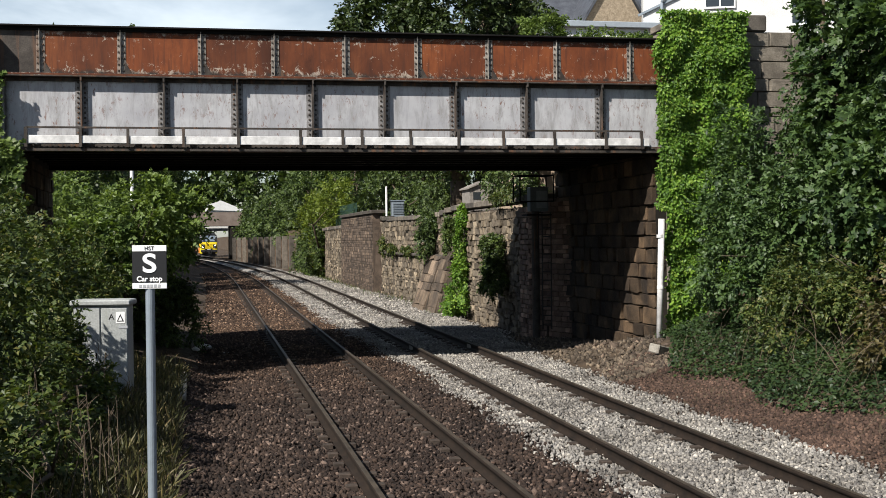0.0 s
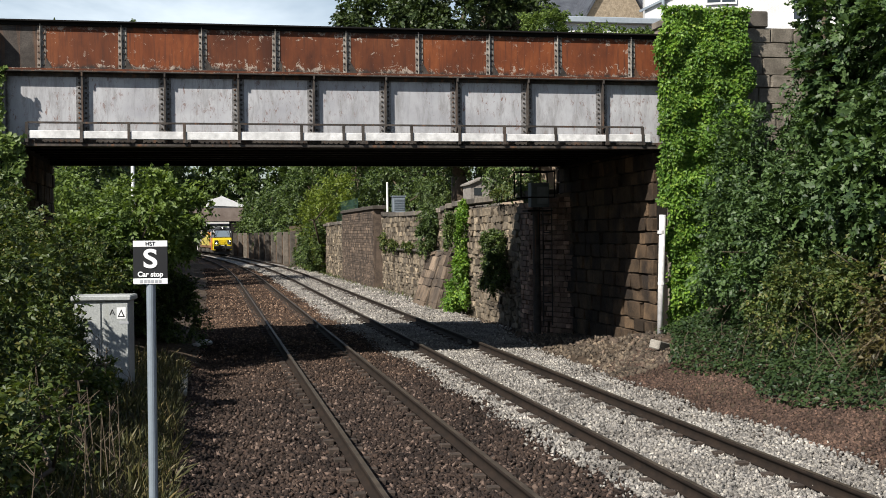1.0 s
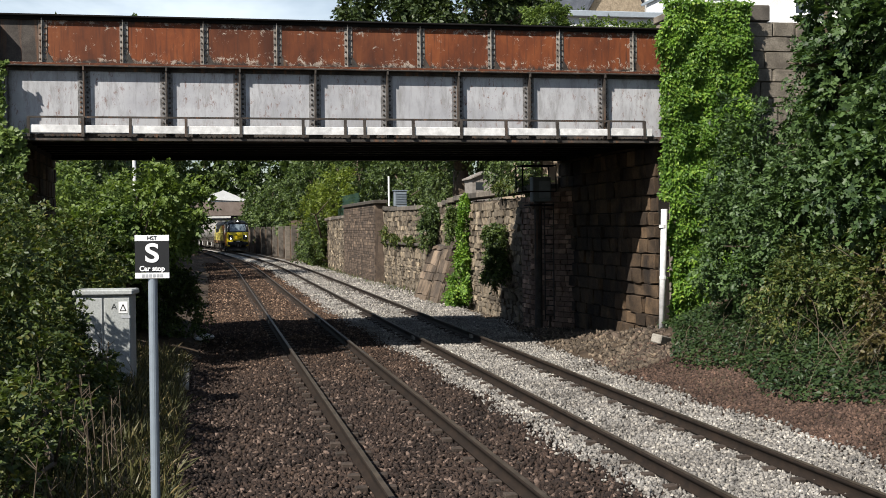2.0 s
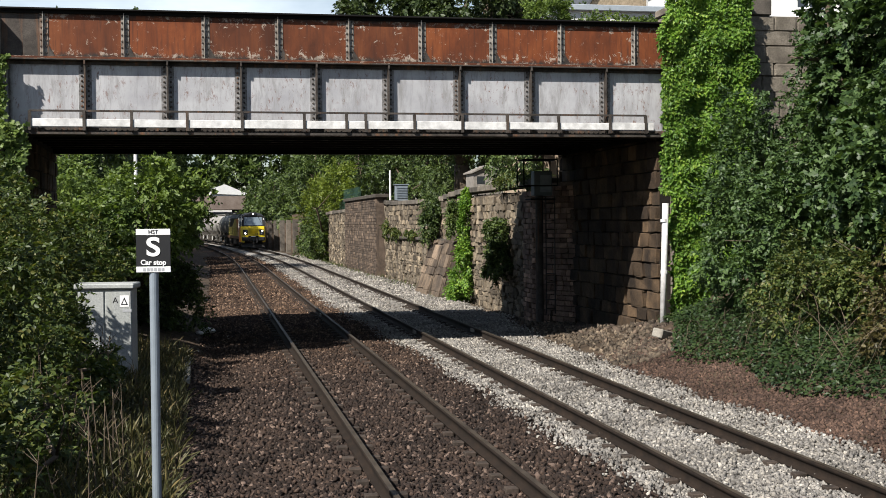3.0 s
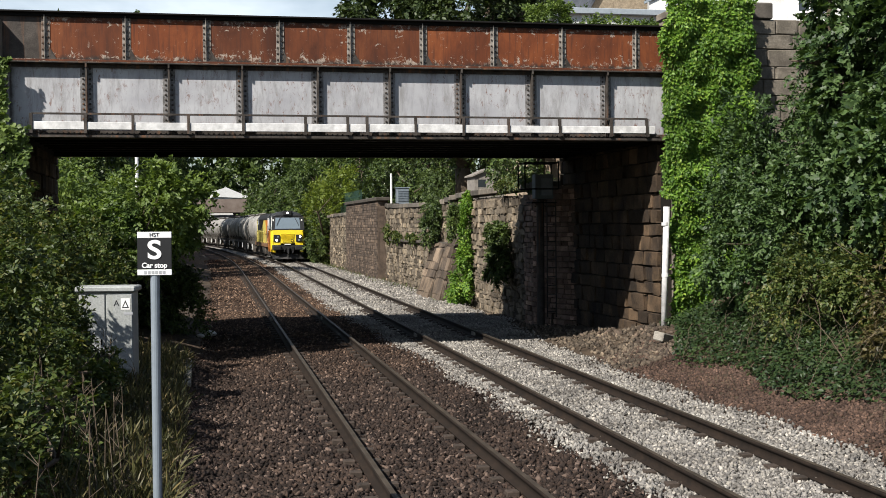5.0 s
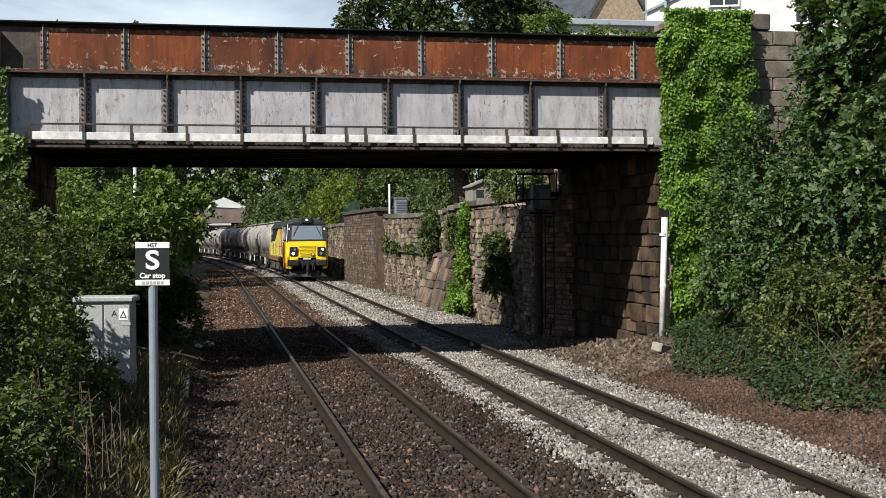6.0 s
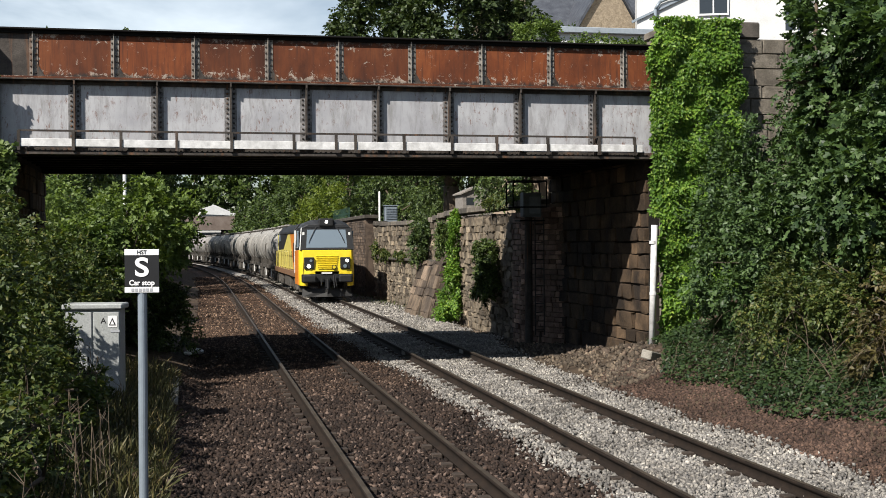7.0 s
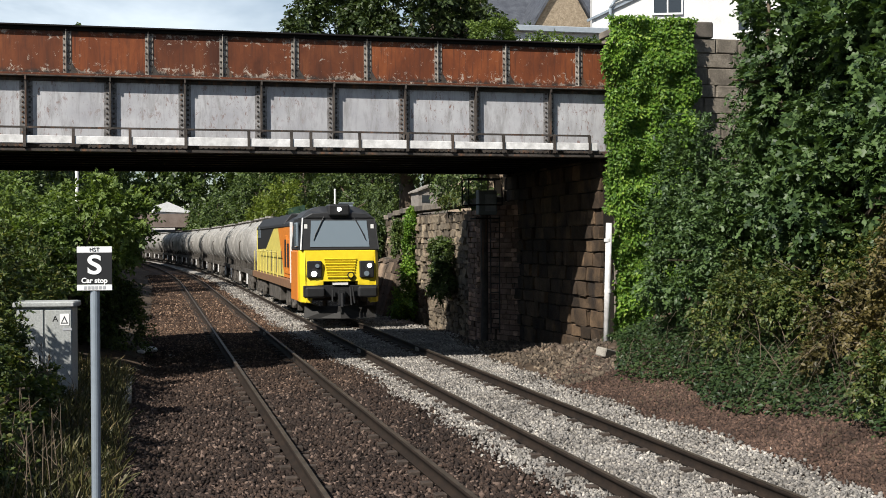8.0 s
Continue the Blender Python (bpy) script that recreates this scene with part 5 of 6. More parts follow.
def wall_plants():
    """Growth rooted in the retaining wall."""
    def clump(name, blobs, n, size, mat, label, seed, cat="bush"):
        t = empty(name, (0, 0, 0), label, cat, "plants on the wall")
        p, o = cloud(blobs, n, seed, 30, 0.32)
        sprays("foliage", p, o, size, mat, t, seed=seed, droop=0.8)
        bm = bmesh.new()
        for b in blobs:
            rod(bm, (WX + 0.1, b[1], b[2] - 0.3 * b[5]), (b[0], b[1], b[2] + 0.3 * b[5]), 0.03, 0.01, 6)
        part("stalk", bm, M_BARK, t)
    clump("ivy", [(9.6, 44.1, 3.4, 0.2, 0.35, 0.6), (9.55, 44.1, 2.4, 0.2, 0.35, 0.8), (9.5, 44.1, 1.3, 0.25, 0.55, 0.8), (9.35, 44.2, 0.3, 0.4, 1.1, 0.6)], 9000, 0.1, M_IVY, "bright yellow-green ivy hanging down the stone wall", 201, "ivy")
    clump("bush", [(9.5, 50.3, 3.1, 0.45, 0.8, 0.75), (9.4, 50.2, 2.5, 0.45, 0.9, 0.55)], 6000, 0.1, M_FAR, "dark green bush rooted in the stone wall", 202)
    clump("bush", [(9.5, 45.8, 2.9, 0.3, 0.6, 0.6)], 2600, 0.1, M_FAR, "dark green bush beside the hanging ivy", 203)
    clump("bush", [(9.4, 38.5, 2.1, 0.4, 0.75, 0.7), (9.35, 38.3, 1.4, 0.4, 0.7, 0.6)], 7000, 0.095, M_FAR, "dark bush hanging from the wall near the signal", 204)
    clump("ivy", [(9.7, 38.4, 4.0, 0.3, 1.2, 0.28), (9.9, 36.2, 4.05, 0.35, 1.0, 0.35)], 3600, 0.085, M_SHRUB, "ivy trailing over the top of the stone wall", 205, "ivy")
    clump("bush", [(9.6, 56, 2.15, 0.15, 1.4, 0.2), (9.6, 60.5, 2.2, 0.2, 1.0, 0.28), (9.6, 63.5, 2.4, 0.18, 0.6, 0.5)], 2200, 0.1, M_SHRUB, "weeds growing on the wall's ledge", 206)
    clump("bush", [(10.8, 57, 4.5, 0.6, 4.5, 0.9)], 6000, 0.11, M_FAR, "leafy shrubs behind the wall's coping", 207)


wall_plants()


def bramble_twigs():
    """Bare arching stems."""
    t = empty("bramble_stems", (0, 0, 0), "bare pale brown arching bramble stems on the bank", "bramble")
    rng = random.Random(9)
    for i in range(60):
        x, y = rng.uniform(9.7, 10.9), rng.uniform(14.0, 23.0)
        a = Vector((x, y, terrain(x, y) - 0.03))
        d = Vector((rng.uniform(-0.9, 0.4), rng.uniform(-0.7, 0.5), rng.uniform(0.8, 1.6)))
        bm = bmesh.new()
        r = rng.uniform(0.004, 0.01)
        rings = []
        for k in range(7):
            rings.append([bm.verts.new((a.x + r * math.cos(q), a.y + r * math.sin(q), a.z)) for q in (0, 1.57, 3.14, 4.71)])
            a, r = a + d * 0.28, r * 0.85
            d = d + Vector((rng.uniform(-0.2, 0.2), rng.uniform(-0.2, 0.2), -0.42))
        for lower, upper in zip(rings, rings[1:]):
            for q in range(4):
                bm.faces.new((lower[q], lower[(q + 1) % 4], upper[(q + 1) % 4], upper[q]))
        part("stem", bm, M_TWIG, t)
    t = empty("dry_stems", (0, 0, 0), "dry brown plant stems before the cabinet", "dry stems")
    for i in range(46):
        x, y = rng.uniform(-2.1, -0.75), rng.uniform(9.5, 20)
        a = Vector((x, y, terrain(x, y) - 0.03))
        bm = bmesh.new()
        b = a + Vector((rng.uniform(-0.2, 0.2), rng.uniform(-0.2, 0.2), rng.uniform(0.5, 1.0)))
        rod(bm, a, b, 0.007, 0.003, 5)
        for _ in range(3):
            c = a.lerp(b, rng.uniform(0.5, 0.95))
            rod(bm, c, c + Vector((rng.uniform(-0.12, 0.12), rng.uniform(-0.1, 0.1), 0.1)), 0.004, 0.002, 4)
        part("stem", bm, M_TWIG, t)


bramble_twigs()
stone_house()
white_building()
terrace_things()
far_bridge()

# ---- the train ----
M_YELLOW = plain("bright_yellow_paint", (0.74, 0.56, 0.025), 0.35, 0, 0.12)
M_YELLOW_SIDE = plain("lime_yellow_side_paint", (0.62, 0.53, 0.13), 0.45, 0, 0.35)
M_ORANGE = plain("orange_paint", (0.62, 0.2, 0.03), 0.4, 0, 0.25)
M_ROOF = plain("black_roof_paint", (0.014, 0.0145, 0.016), 0.6, 0.1, 0.4)
M_UNDER = mottled("dirty_underframe", (0.04, 0.036, 0.031), (0.15, 0.135, 0.118), 3, 0.8, 0.2)
M_TANK = mottled("cement_dusted_grey_tank", (0.24, 0.23, 0.21), (0.42, 0.4, 0.375), 1.1, 0.55, 0.1, fine=14, bump_d=0.003, vary="local", stain=(0.19, 0.18, 0.165), streak=(0.6, 0.58, 0.54))
M_WHITE_PAINT = plain("white_stripe_paint", (0.75, 0.75, 0.73), 0.4, 0, 0.15)
# Glass whose blue-grey base colour stands in for the reflected sky.
M_SCREEN, _nt, _b = material("sky_tinted_glass", 0.06, 0.0, 0.9)
_b.inputs["Base Color"].default_value = (0.16, 0.2, 0.235, 1)
M_LAMP, _nt, _b = material("lit_headlamp", 0.3)
_b.inputs["Base Color"].default_value = (1, 1, 0.95, 1)
_b.inputs["Emission Color"].default_value = (1, 0.98, 0.9, 1)
_b.inputs["Emission Strength"].default_value = 6.0
M_WHEEL = mottled("worn_wheel_steel", (0.1, 0.085, 0.075), (0.24, 0.21, 0.19), 5, 0.5, 0.6)


def wheelset(parent, y, r):
    """Two wheels on an axle."""
    ax = Matrix.Translation((0, y, r + 0.003)) @ Matrix.Rotation(radians(90), 4, "Y")
    bm = bmesh.new()
    bmesh.ops.create_cone(bm, cap_ends=True, segments=10, radius1=0.09, radius2=0.09, depth=2.0)
    for s in (-1, 1):
        bmesh.ops.create_cone(bm, cap_ends=True, segments=24, radius1=r, radius2=r, depth=0.12, matrix=Matrix.Translation((0, 0, s * 0.7525)))
        bmesh.ops.create_cone(bm, cap_ends=True, segments=12, radius1=0.2, radius2=0.14, depth=0.06, matrix=Matrix.Translation((0, 0, s * 0.84)))
        for k in range(6):
            bmesh.ops.create_cube(bm, size=1, matrix=Matrix.Translation((0, 0, s * 0.815)) @ Matrix.Rotation(k * math.pi / 3, 4, "Z") @ Matrix.Translation((r * 0.62, 0, 0)) @ Matrix.Diagonal((0.2, 0.05, 0.03, 1)))
    ob = part("wheelset", bm, M_WHEEL, parent)
    ob.matrix_local = ax
    return ob


def bogie(parent, y, base, r, axles):
    b = empty("bogie", (0, y, 0))
    b.parent = parent
    bm = bmesh.new()
    half = base / 2 + 0.55
    for s in (-1, 1):
        box(bm, s * 1.02 - 0.07, s * 1.02 + 0.07, -half, half, 0.62, 0.86)
        for k in range(axles):
            a = -base / 2 + base * k / (axles - 1)
            box(bm, s * 1.04 - 0.13, s * 1.04 + 0.13, a - 0.19, a + 0.19, r - 0.2, r + 0.22)
            for q in (-0.3, 0.3):
                rod(bm, (s * 1.06, a + q, 0.45), (s * 1.06, a + q, 0.9), 0.08, seg=8)
        rod(bm, (s * 1.12, -0.5, 0.4), (s * 1.12, 0.5, 0.72), 0.06, seg=8)
    box(bm, -1.0, 1.0, -0.25, 0.25, 0.6, 0.95)
    part("bogie_frame", bm, M_UNDER, b, bevel=0.01)
    sets = [wheelset(b, -base / 2 + base * k / (axles - 1), r) for k in range(axles)]
    return b, sets


def loft(bm, rings, cap=True):
    """Skin between rings of points, each of the same count."""
    vs = [[bm.verts.new(p) for p in ring] for ring in rings]
    n = len(vs[0])
    for a, b in zip(vs, vs[1:]):
        for i in range(n):
            j = (i + 1) % n
            bm.faces.new((a[i], a[j], b[j], b[i]))
    if cap:
        bm.faces.new(vs[0][::-1])
        bm.faces.new(vs[-1])
    bmesh.ops.recalc_face_normals(bm, faces=bm.faces)


def locomotive():
    """Front at local y 0, facing -y; the rest stretches to +y."""
    lo = empty("locomotive", (0, 0, 0), "yellow and orange diesel freight locomotive with a black roof", "locomotive")
    L = 21.7
    # yellow nose below the windscreen, slightly raked
    bm = bmesh.new()
    prof = [(-1.29, 0.68), (-1.05, 0.66), (-1.0, 1.22), (-0.62, 1.24), (-0.62, 1.36), (0.62, 1.36), (0.62, 1.24), (1.0, 1.22), (1.05, 0.66), (1.29, 0.68), (1.31, 1.6), (1.3, 2.38), (-1.3, 2.38), (-1.31, 1.6)]
    def rake(z):
        return 0.12 + 0.16 * max(0, (z - 1.4)) / 1.0 if z > 1.4 else 0.12
    loft(bm, [[(x * 0.9, rake(z), z) for x, z in prof], [(x, rake(z) + 0.3, z) for x, z in prof], [(x, 1.1, z) for x, z in prof]])
    nose = part("nose", bm, M_YELLOW, lo, "bright yellow warning panel with chamfered corners", bevel=0.02)
    # raised louvred centre
    for i in range(8):
        z = 1.5 + i * 0.085
        bm = bmesh.new()
        bmesh.ops.create_cube(bm, size=1, matrix=Matrix.Translation((0.0, rake(z) - 0.02, z)) @ Matrix.Rotation(radians(25), 4, "X") @ Matrix.Diagonal((0.86 + 0.028 * i, 0.05, 0.055, 1)))
        part("louvre", bm, M_YELLOW, nose)
    bm = bmesh.new()
    for r, d in ((0.115, 0.05), (0.08, 0.07)):
        bmesh.ops.create_cone(bm, cap_ends=True, segments=18, radius1=r, radius2=r, depth=d, matrix=Matrix.Translation((0.32, rake(1.57) - 0.06, 1.57)) @ Matrix.Rotation(radians(90), 4, "X"))
    ring_ob = part("horn_ring", bm, M_ROOF, nose, "dark ring round the horn")
    bm = bmesh.new()
    bmesh.ops.create_cone(bm, cap_ends=True, segments=18, radius1=0.078, radius2=0.078, depth=0.02, matrix=Matrix.Translation((0.32, rake(1.57) - 0.1, 1.57)) @ Matrix.Rotation(radians(90), 4, "X"))
    part("horn_cover", bm, M_YELLOW, ring_ob)
    for s in (-1, 1):
        x = s * 0.86
        bm = bmesh.new()
        box(bm, x - 0.24, x + 0.24, 0.07, 0.3, 1.48, 2.04)
        lh = part("lamp_housing", bm, M_ROOF, lo, "black headlamp cluster", bevel=0.03)
        bm = bmesh.new()
        bmesh.ops.create_cone(bm, cap_ends=True, segments=16, radius1=0.088, radius2=0.088, depth=0.05, matrix=Matrix.Translation((x - s * 0.02 - (0.04 if s < 0 else -0.0), 0.06, 1.62)) @ Matrix.Rotation(radians(90), 4, "X"))
        part("headlamp", bm, M_LAMP if s < 0 else M_SCREEN, lh, "lit round headlamp" if s < 0 else "unlit round headlamp")
        bm = bmesh.new()
        bmesh.ops.create_cone(bm, cap_ends=True, segments=12, radius1=0.07, radius2=0.07, depth=0.05, matrix=Matrix.Translation((x + 0.08, 0.06, 1.88)) @ Matrix.Rotation(radians(90), 4, "X"))
        part("marker_lamp", bm, M_LAMP if s > 0 else M_SCREEN, lh)
    # cab upper with windscreen
    bm = bmesh.new()
    loft(bm, [[(-1.3, 0.28, 2.38), (1.3, 0.28, 2.38), (1.2, 0.55, 3.45), (-1.2, 0.55, 3.45)], [(-1.32, 2.9, 2.38), (1.32, 2.9, 2.38), (1.22, 2.9, 3.45), (-1.22, 2.9, 3.45)]])
    cab = part("cab", bm, M_ROOF, lo, "black cab surround", bevel=0.03)
    def on_screen(x, z, out=0.02):
        return (x, 0.28 + 0.27 * (z - 2.38) / 1.07 - out, z)
    bm = bmesh.new()
    loft(bm, [[on_screen(-0.98, 2.5), on_screen(0.98, 2.5), on_screen(0.92, 3.36), on_screen(-0.92, 3.36)], [on_screen(-0.98, 2.5, -0.02), on_screen(0.98, 2.5, -0.02), on_screen(0.92, 3.36, -0.02), on_screen(-0.92, 3.36, -0.02)]])
    part("windscreen", bm, M_SCREEN, cab, "wide single-piece windscreen with a painted blue-grey sky reflection")
    for s in (-1, 1):
        bm = bmesh.new()
        rod(bm, on_screen(s * 0.5, 3.48, 0.05), on_screen(s * 0.82, 2.85, 0.05), 0.018, seg=6)
        rod(bm, on_screen(s * 0.7, 3.1, 0.045), on_screen(s * 0.86, 2.72, 0.045), 0.014, seg=6)
        part("wiper", bm, M_ROOF, cab)
        bm = bmesh.new()
        bmesh.ops.create_cube(bm, size=1, matrix=Matrix.Translation(on_screen(s * 1.1, 3.17, 0.01)) @ Matrix.Diagonal((0.1, 0.03, 0.14, 1)))
        part("marker_light", bm, M_WHITE_PAINT, cab)
        bm = bmesh.new()
        a, b = on_screen(s * 1.285, 2.4, 0.01), on_screen(s * 1.19, 3.45, 0.01)
        rod(bm, a, b, 0.025, seg=6)
        part("corner_stripe", bm, M_WHITE_PAINT if s < 0 else M_ROOF, cab, "white corner stripe")
    # cab roof dome with the lamp pod
    bm = bmesh.new()
    ring = lambda y, k: [(x * k, y, z) for x, z in ((-1.22, 3.44), (1.22, 3.44), (1.0, 3.68), (0.6, 3.84), (-0.6, 3.84), (-1.0, 3.68))]
    loft(bm, [[(x * 0.97, 0.52, min(z, 3.62)) for x, z in ((-1.22, 3.44), (1.22, 3.44), (0.9, 3.6), (0.5, 3.66), (-0.5, 3.66), (-0.9, 3.6))], ring(0.95, 1.0), ring(2.9, 1.0)])
    part("cab_roof", bm, plain("dark_grey_cab_roof", (0.024, 0.025, 0.027), 0.55, 0, 0.3), lo, "dark grey domed cab roof", bevel=0.02)
    pod = boxed("lamp_pod", (-0.36, 0.36, 0.42, 1.3, 3.5, 3.9), M_ROOF, lo, "black roof lamp pod", bevel=0.06)
    bm = bmesh.new()
    bmesh.ops.create_cone(bm, cap_ends=True, segments=16, radius1=0.065, radius2=0.065, depth=0.05, matrix=Matrix.Translation((0, 0.41, 3.73)) @ Matrix.Rotation(radians(90), 4, "X"))
    part("top_lamp", bm, M_LAMP, pod, "lit top headlamp")
    # cab sides
    for s in (-1, 1):
        xa, xb = (-1.33, -1.27) if s < 0 else (1.27, 1.33)
        boxed("cab_side", (xa, xb, 1.0, 2.85, 0.7, 2.36), M_ORANGE, lo, "orange cab side", bevel=0.02)
        boxed("side_window", (xa + (-0.02 if s < 0 else 0.0), xb + (0.0 if s < 0 else 0.02), 0.95, 1.6, 2.5, 3.3), M_SCREEN, lo, bevel=0.02)
        boxed("white_stripe", (xa - 0.02 if s < 0 else xa, xb if s < 0 else xb + 0.02, 2.86, 3.02, 1.25, 3.35), M_WHITE_PAINT, lo, "white upright edge stripe")
        xa, xb = (-1.0, -0.94) if s < 0 else (0.94, 1.0)
        def side_plate(name, pts, mat, out, label=""):
            bm = bmesh.new()
            x0, x1 = (s * 0.9, s * (0.985 + out))
            va, vb = [bm.verts.new((x0, y, z)) for y, z in pts], [bm.verts.new((x1, y, z)) for y, z in pts]
            bm.faces.new(va)
            bm.faces.new(vb)
            for i in range(len(pts)):
                j = (i + 1) % len(pts)
                bm.faces.new((va[i], va[j], vb[j], vb[i]))
            bmesh.ops.recalc_face_normals(bm, faces=bm.faces)
            return part(name, bm, mat, lo, label)
        # orange, lime and black meet along slanting lines
        side_plate("orange_side", [(3.05, 1.3), (8.5, 1.3), (11.0, 3.27), (3.05, 3.27)], M_ORANGE, 0.0, "orange body side with grilles")
        side_plate("yellow_side", [(8.51, 1.3), (L - 0.6, 1.3), (L - 0.6, 2.3), (16.5, 2.35), (12.6, 3.27), (11.01, 3.27)], M_YELLOW_SIDE, 0.0, "lime yellow body side")
        side_plate("black_side", [(12.62, 3.27), (16.5, 2.36), (L - 0.6, 2.31), (L - 0.6, 3.27)], M_ROOF, 0.002, "black upper body side")
        for i in range(5):
            d = boxed("engine_door", (xa - 0.02 if s < 0 else xa, xb if s < 0 else xb + 0.02, 3.3 + i, 4.15 + i, 1.45, 2.3 + 0.15 * i), M_ORANGE, lo, bevel=0.01)
            boxed("grille", (xa - 0.035 if s < 0 else xa, xb if s < 0 else xb + 0.035, 3.45 + i, 3.95 + i, 1.7, 2.15 + 0.15 * i), M_ROOF, d, "dark ventilation grille")
        for y in (9.5, 11.6, 13.7, 15.8, 17.9):
            boxed("panel_seam", (xa - 0.012 if s < 0 else xa, xb if s < 0 else xb + 0.012, y, y + 0.05, 1.4, 2.3), M_UNDER, lo)
        bm = bmesh.new()
        for y in np.arange(9, 20.5, 1.6):
            rod(bm, (s * 1.2, y, 1.28), (s * 1.2, y, 2.25), 0.02, seg=6)
        rod(bm, (s * 1.2, 9, 2.25), (s * 1.2, 19.0, 2.25), 0.02, seg=6)
        part("hand_rail", bm, M_YELLOW_SIDE, lo)
        boxed("rear_cab_window", (xa - 0.02 if s < 0 else xa, xb if s < 0 else xb + 0.02, 19.4, 20.3, 2.85, 3.35), M_SCREEN, lo)
        boxed("sole_bar", (-1.24 if s < 0 else 1.0, -1.0 if s < 0 else 1.24, 2.9, L - 0.6, 1.0, 1.28), plain("brown_sole_bar", (0.2, 0.11, 0.06), 0.6, 0, 0.4), lo, "orange-brown sole bar")
    # body core and roof
    boxed("body_core", (-0.935, 0.935, 2.9, L - 0.15, 1.0, 3.23), M_ROOF, lo)
    bm = bmesh.new()
    prism(bm, [(-1.03, 3.24), (1.03, 3.24), (1.0, 3.36), (0.7, 3.74), (-0.7, 3.74), (-1.0, 3.36)], 8.5, L - 0.6)
    part("rear_roof", bm, M_ROOF, lo, "black sloping roof of the rear body", bevel=0.02)
    bm = bmesh.new()
    prism(bm, [(-1.02, 3.24), (1.02, 3.24), (0.97, 3.38), (0.6, 3.62), (-0.6, 3.62), (-0.97, 3.38)], 2.9, 8.5)
    part("front_roof", bm, M_ROOF, lo, "black hood roof", bevel=0.02)
    for y in (4.6, 6.4, 10.5, 12.6, 14.7, 17.5):
        bm = bmesh.new()
        bmesh.ops.create_cone(bm, cap_ends=True, segments=18, radius1=0.55, radius2=0.5, depth=0.14, matrix=Matrix.Translation((0, y, 3.62 if y < 8.5 else 3.74)))
        part("roof_fan", bm, M_ROOF, lo)
    bm = bmesh.new()
    box(bm, -1.0, 1.0, L - 0.598, L - 0.2, 0.7, 3.4)
    part("rear_end", bm, M_YELLOW_SIDE, lo, bevel=0.05)
    # buffers, coupling, plough
    boxed("buffer_beam", (-1.22, 1.22, 0.1, 0.55, 0.86, 1.24), M_ROOF, lo, "black buffer beam", bevel=0.02)
    for s in (-1, 1):
        bm = bmesh.new()
        box(bm, s * 0.86 - 0.32, s * 0.86 + 0.32, -0.12, 0.12, 0.84, 1.2)
        part("buffer", bm, M_ROOF, lo, "black rectangular buffer", bevel=0.06)
    bm = bmesh.new()
    box(bm, -0.1, 0.1, -0.15, 0.2, 0.62, 1.1)
    rod(bm, (0.28, -0.02, 1.2), (0.32, -0.06, 0.6), 0.035)
    rod(bm, (0.36, -0.02, 1.2), (0.42, -0.06, 0.66), 0.03)
    rod(bm, (-0.3, -0.02, 1.15), (-0.3, -0.04, 0.7), 0.03)
    rod(bm, (0, -0.16, 1.0), (0, -0.18, 0.55), 0.05)
    part("coupling", bm, M_ROOF, lo, "screw coupling and air hoses")
    boxed("number_bar", (-0.28, 0.22, 0.05, 0.09, 1.255, 1.33), M_WHITE_PAINT, nose, "pale number strip")
    bm = bmesh.new()
    loft(bm, [[(-1.2, 0.25, 0.17), (0, 0.08, 0.15), (1.2, 0.25, 0.17), (1.15, 0.45, 0.55), (0, 0.3, 0.55), (-1.15, 0.45, 0.55)], [(-1.2, 0.32, 0.17), (0, 0.15, 0.15), (1.2, 0.32, 0.17), (1.15, 0.52, 0.55), (0, 0.37, 0.55), (-1.15, 0.52, 0.55)]])
    part("plough", bm, plain("grey_plough_steel", (0.022, 0.021, 0.02), 0.6, 0.2, 0.4), lo, "grey steel snow plough")
    boxed("fuel_tank", (-1.15, 1.15, 8.6, 13.2, 0.35, 1.0), M_UNDER, lo, bevel=0.05)
    sets = []
    for y in (4.0, 17.7):
        sets += bogie(lo, y, 3.7, 0.53, 3)[1]
    return lo, sets


WAGON = 13.4


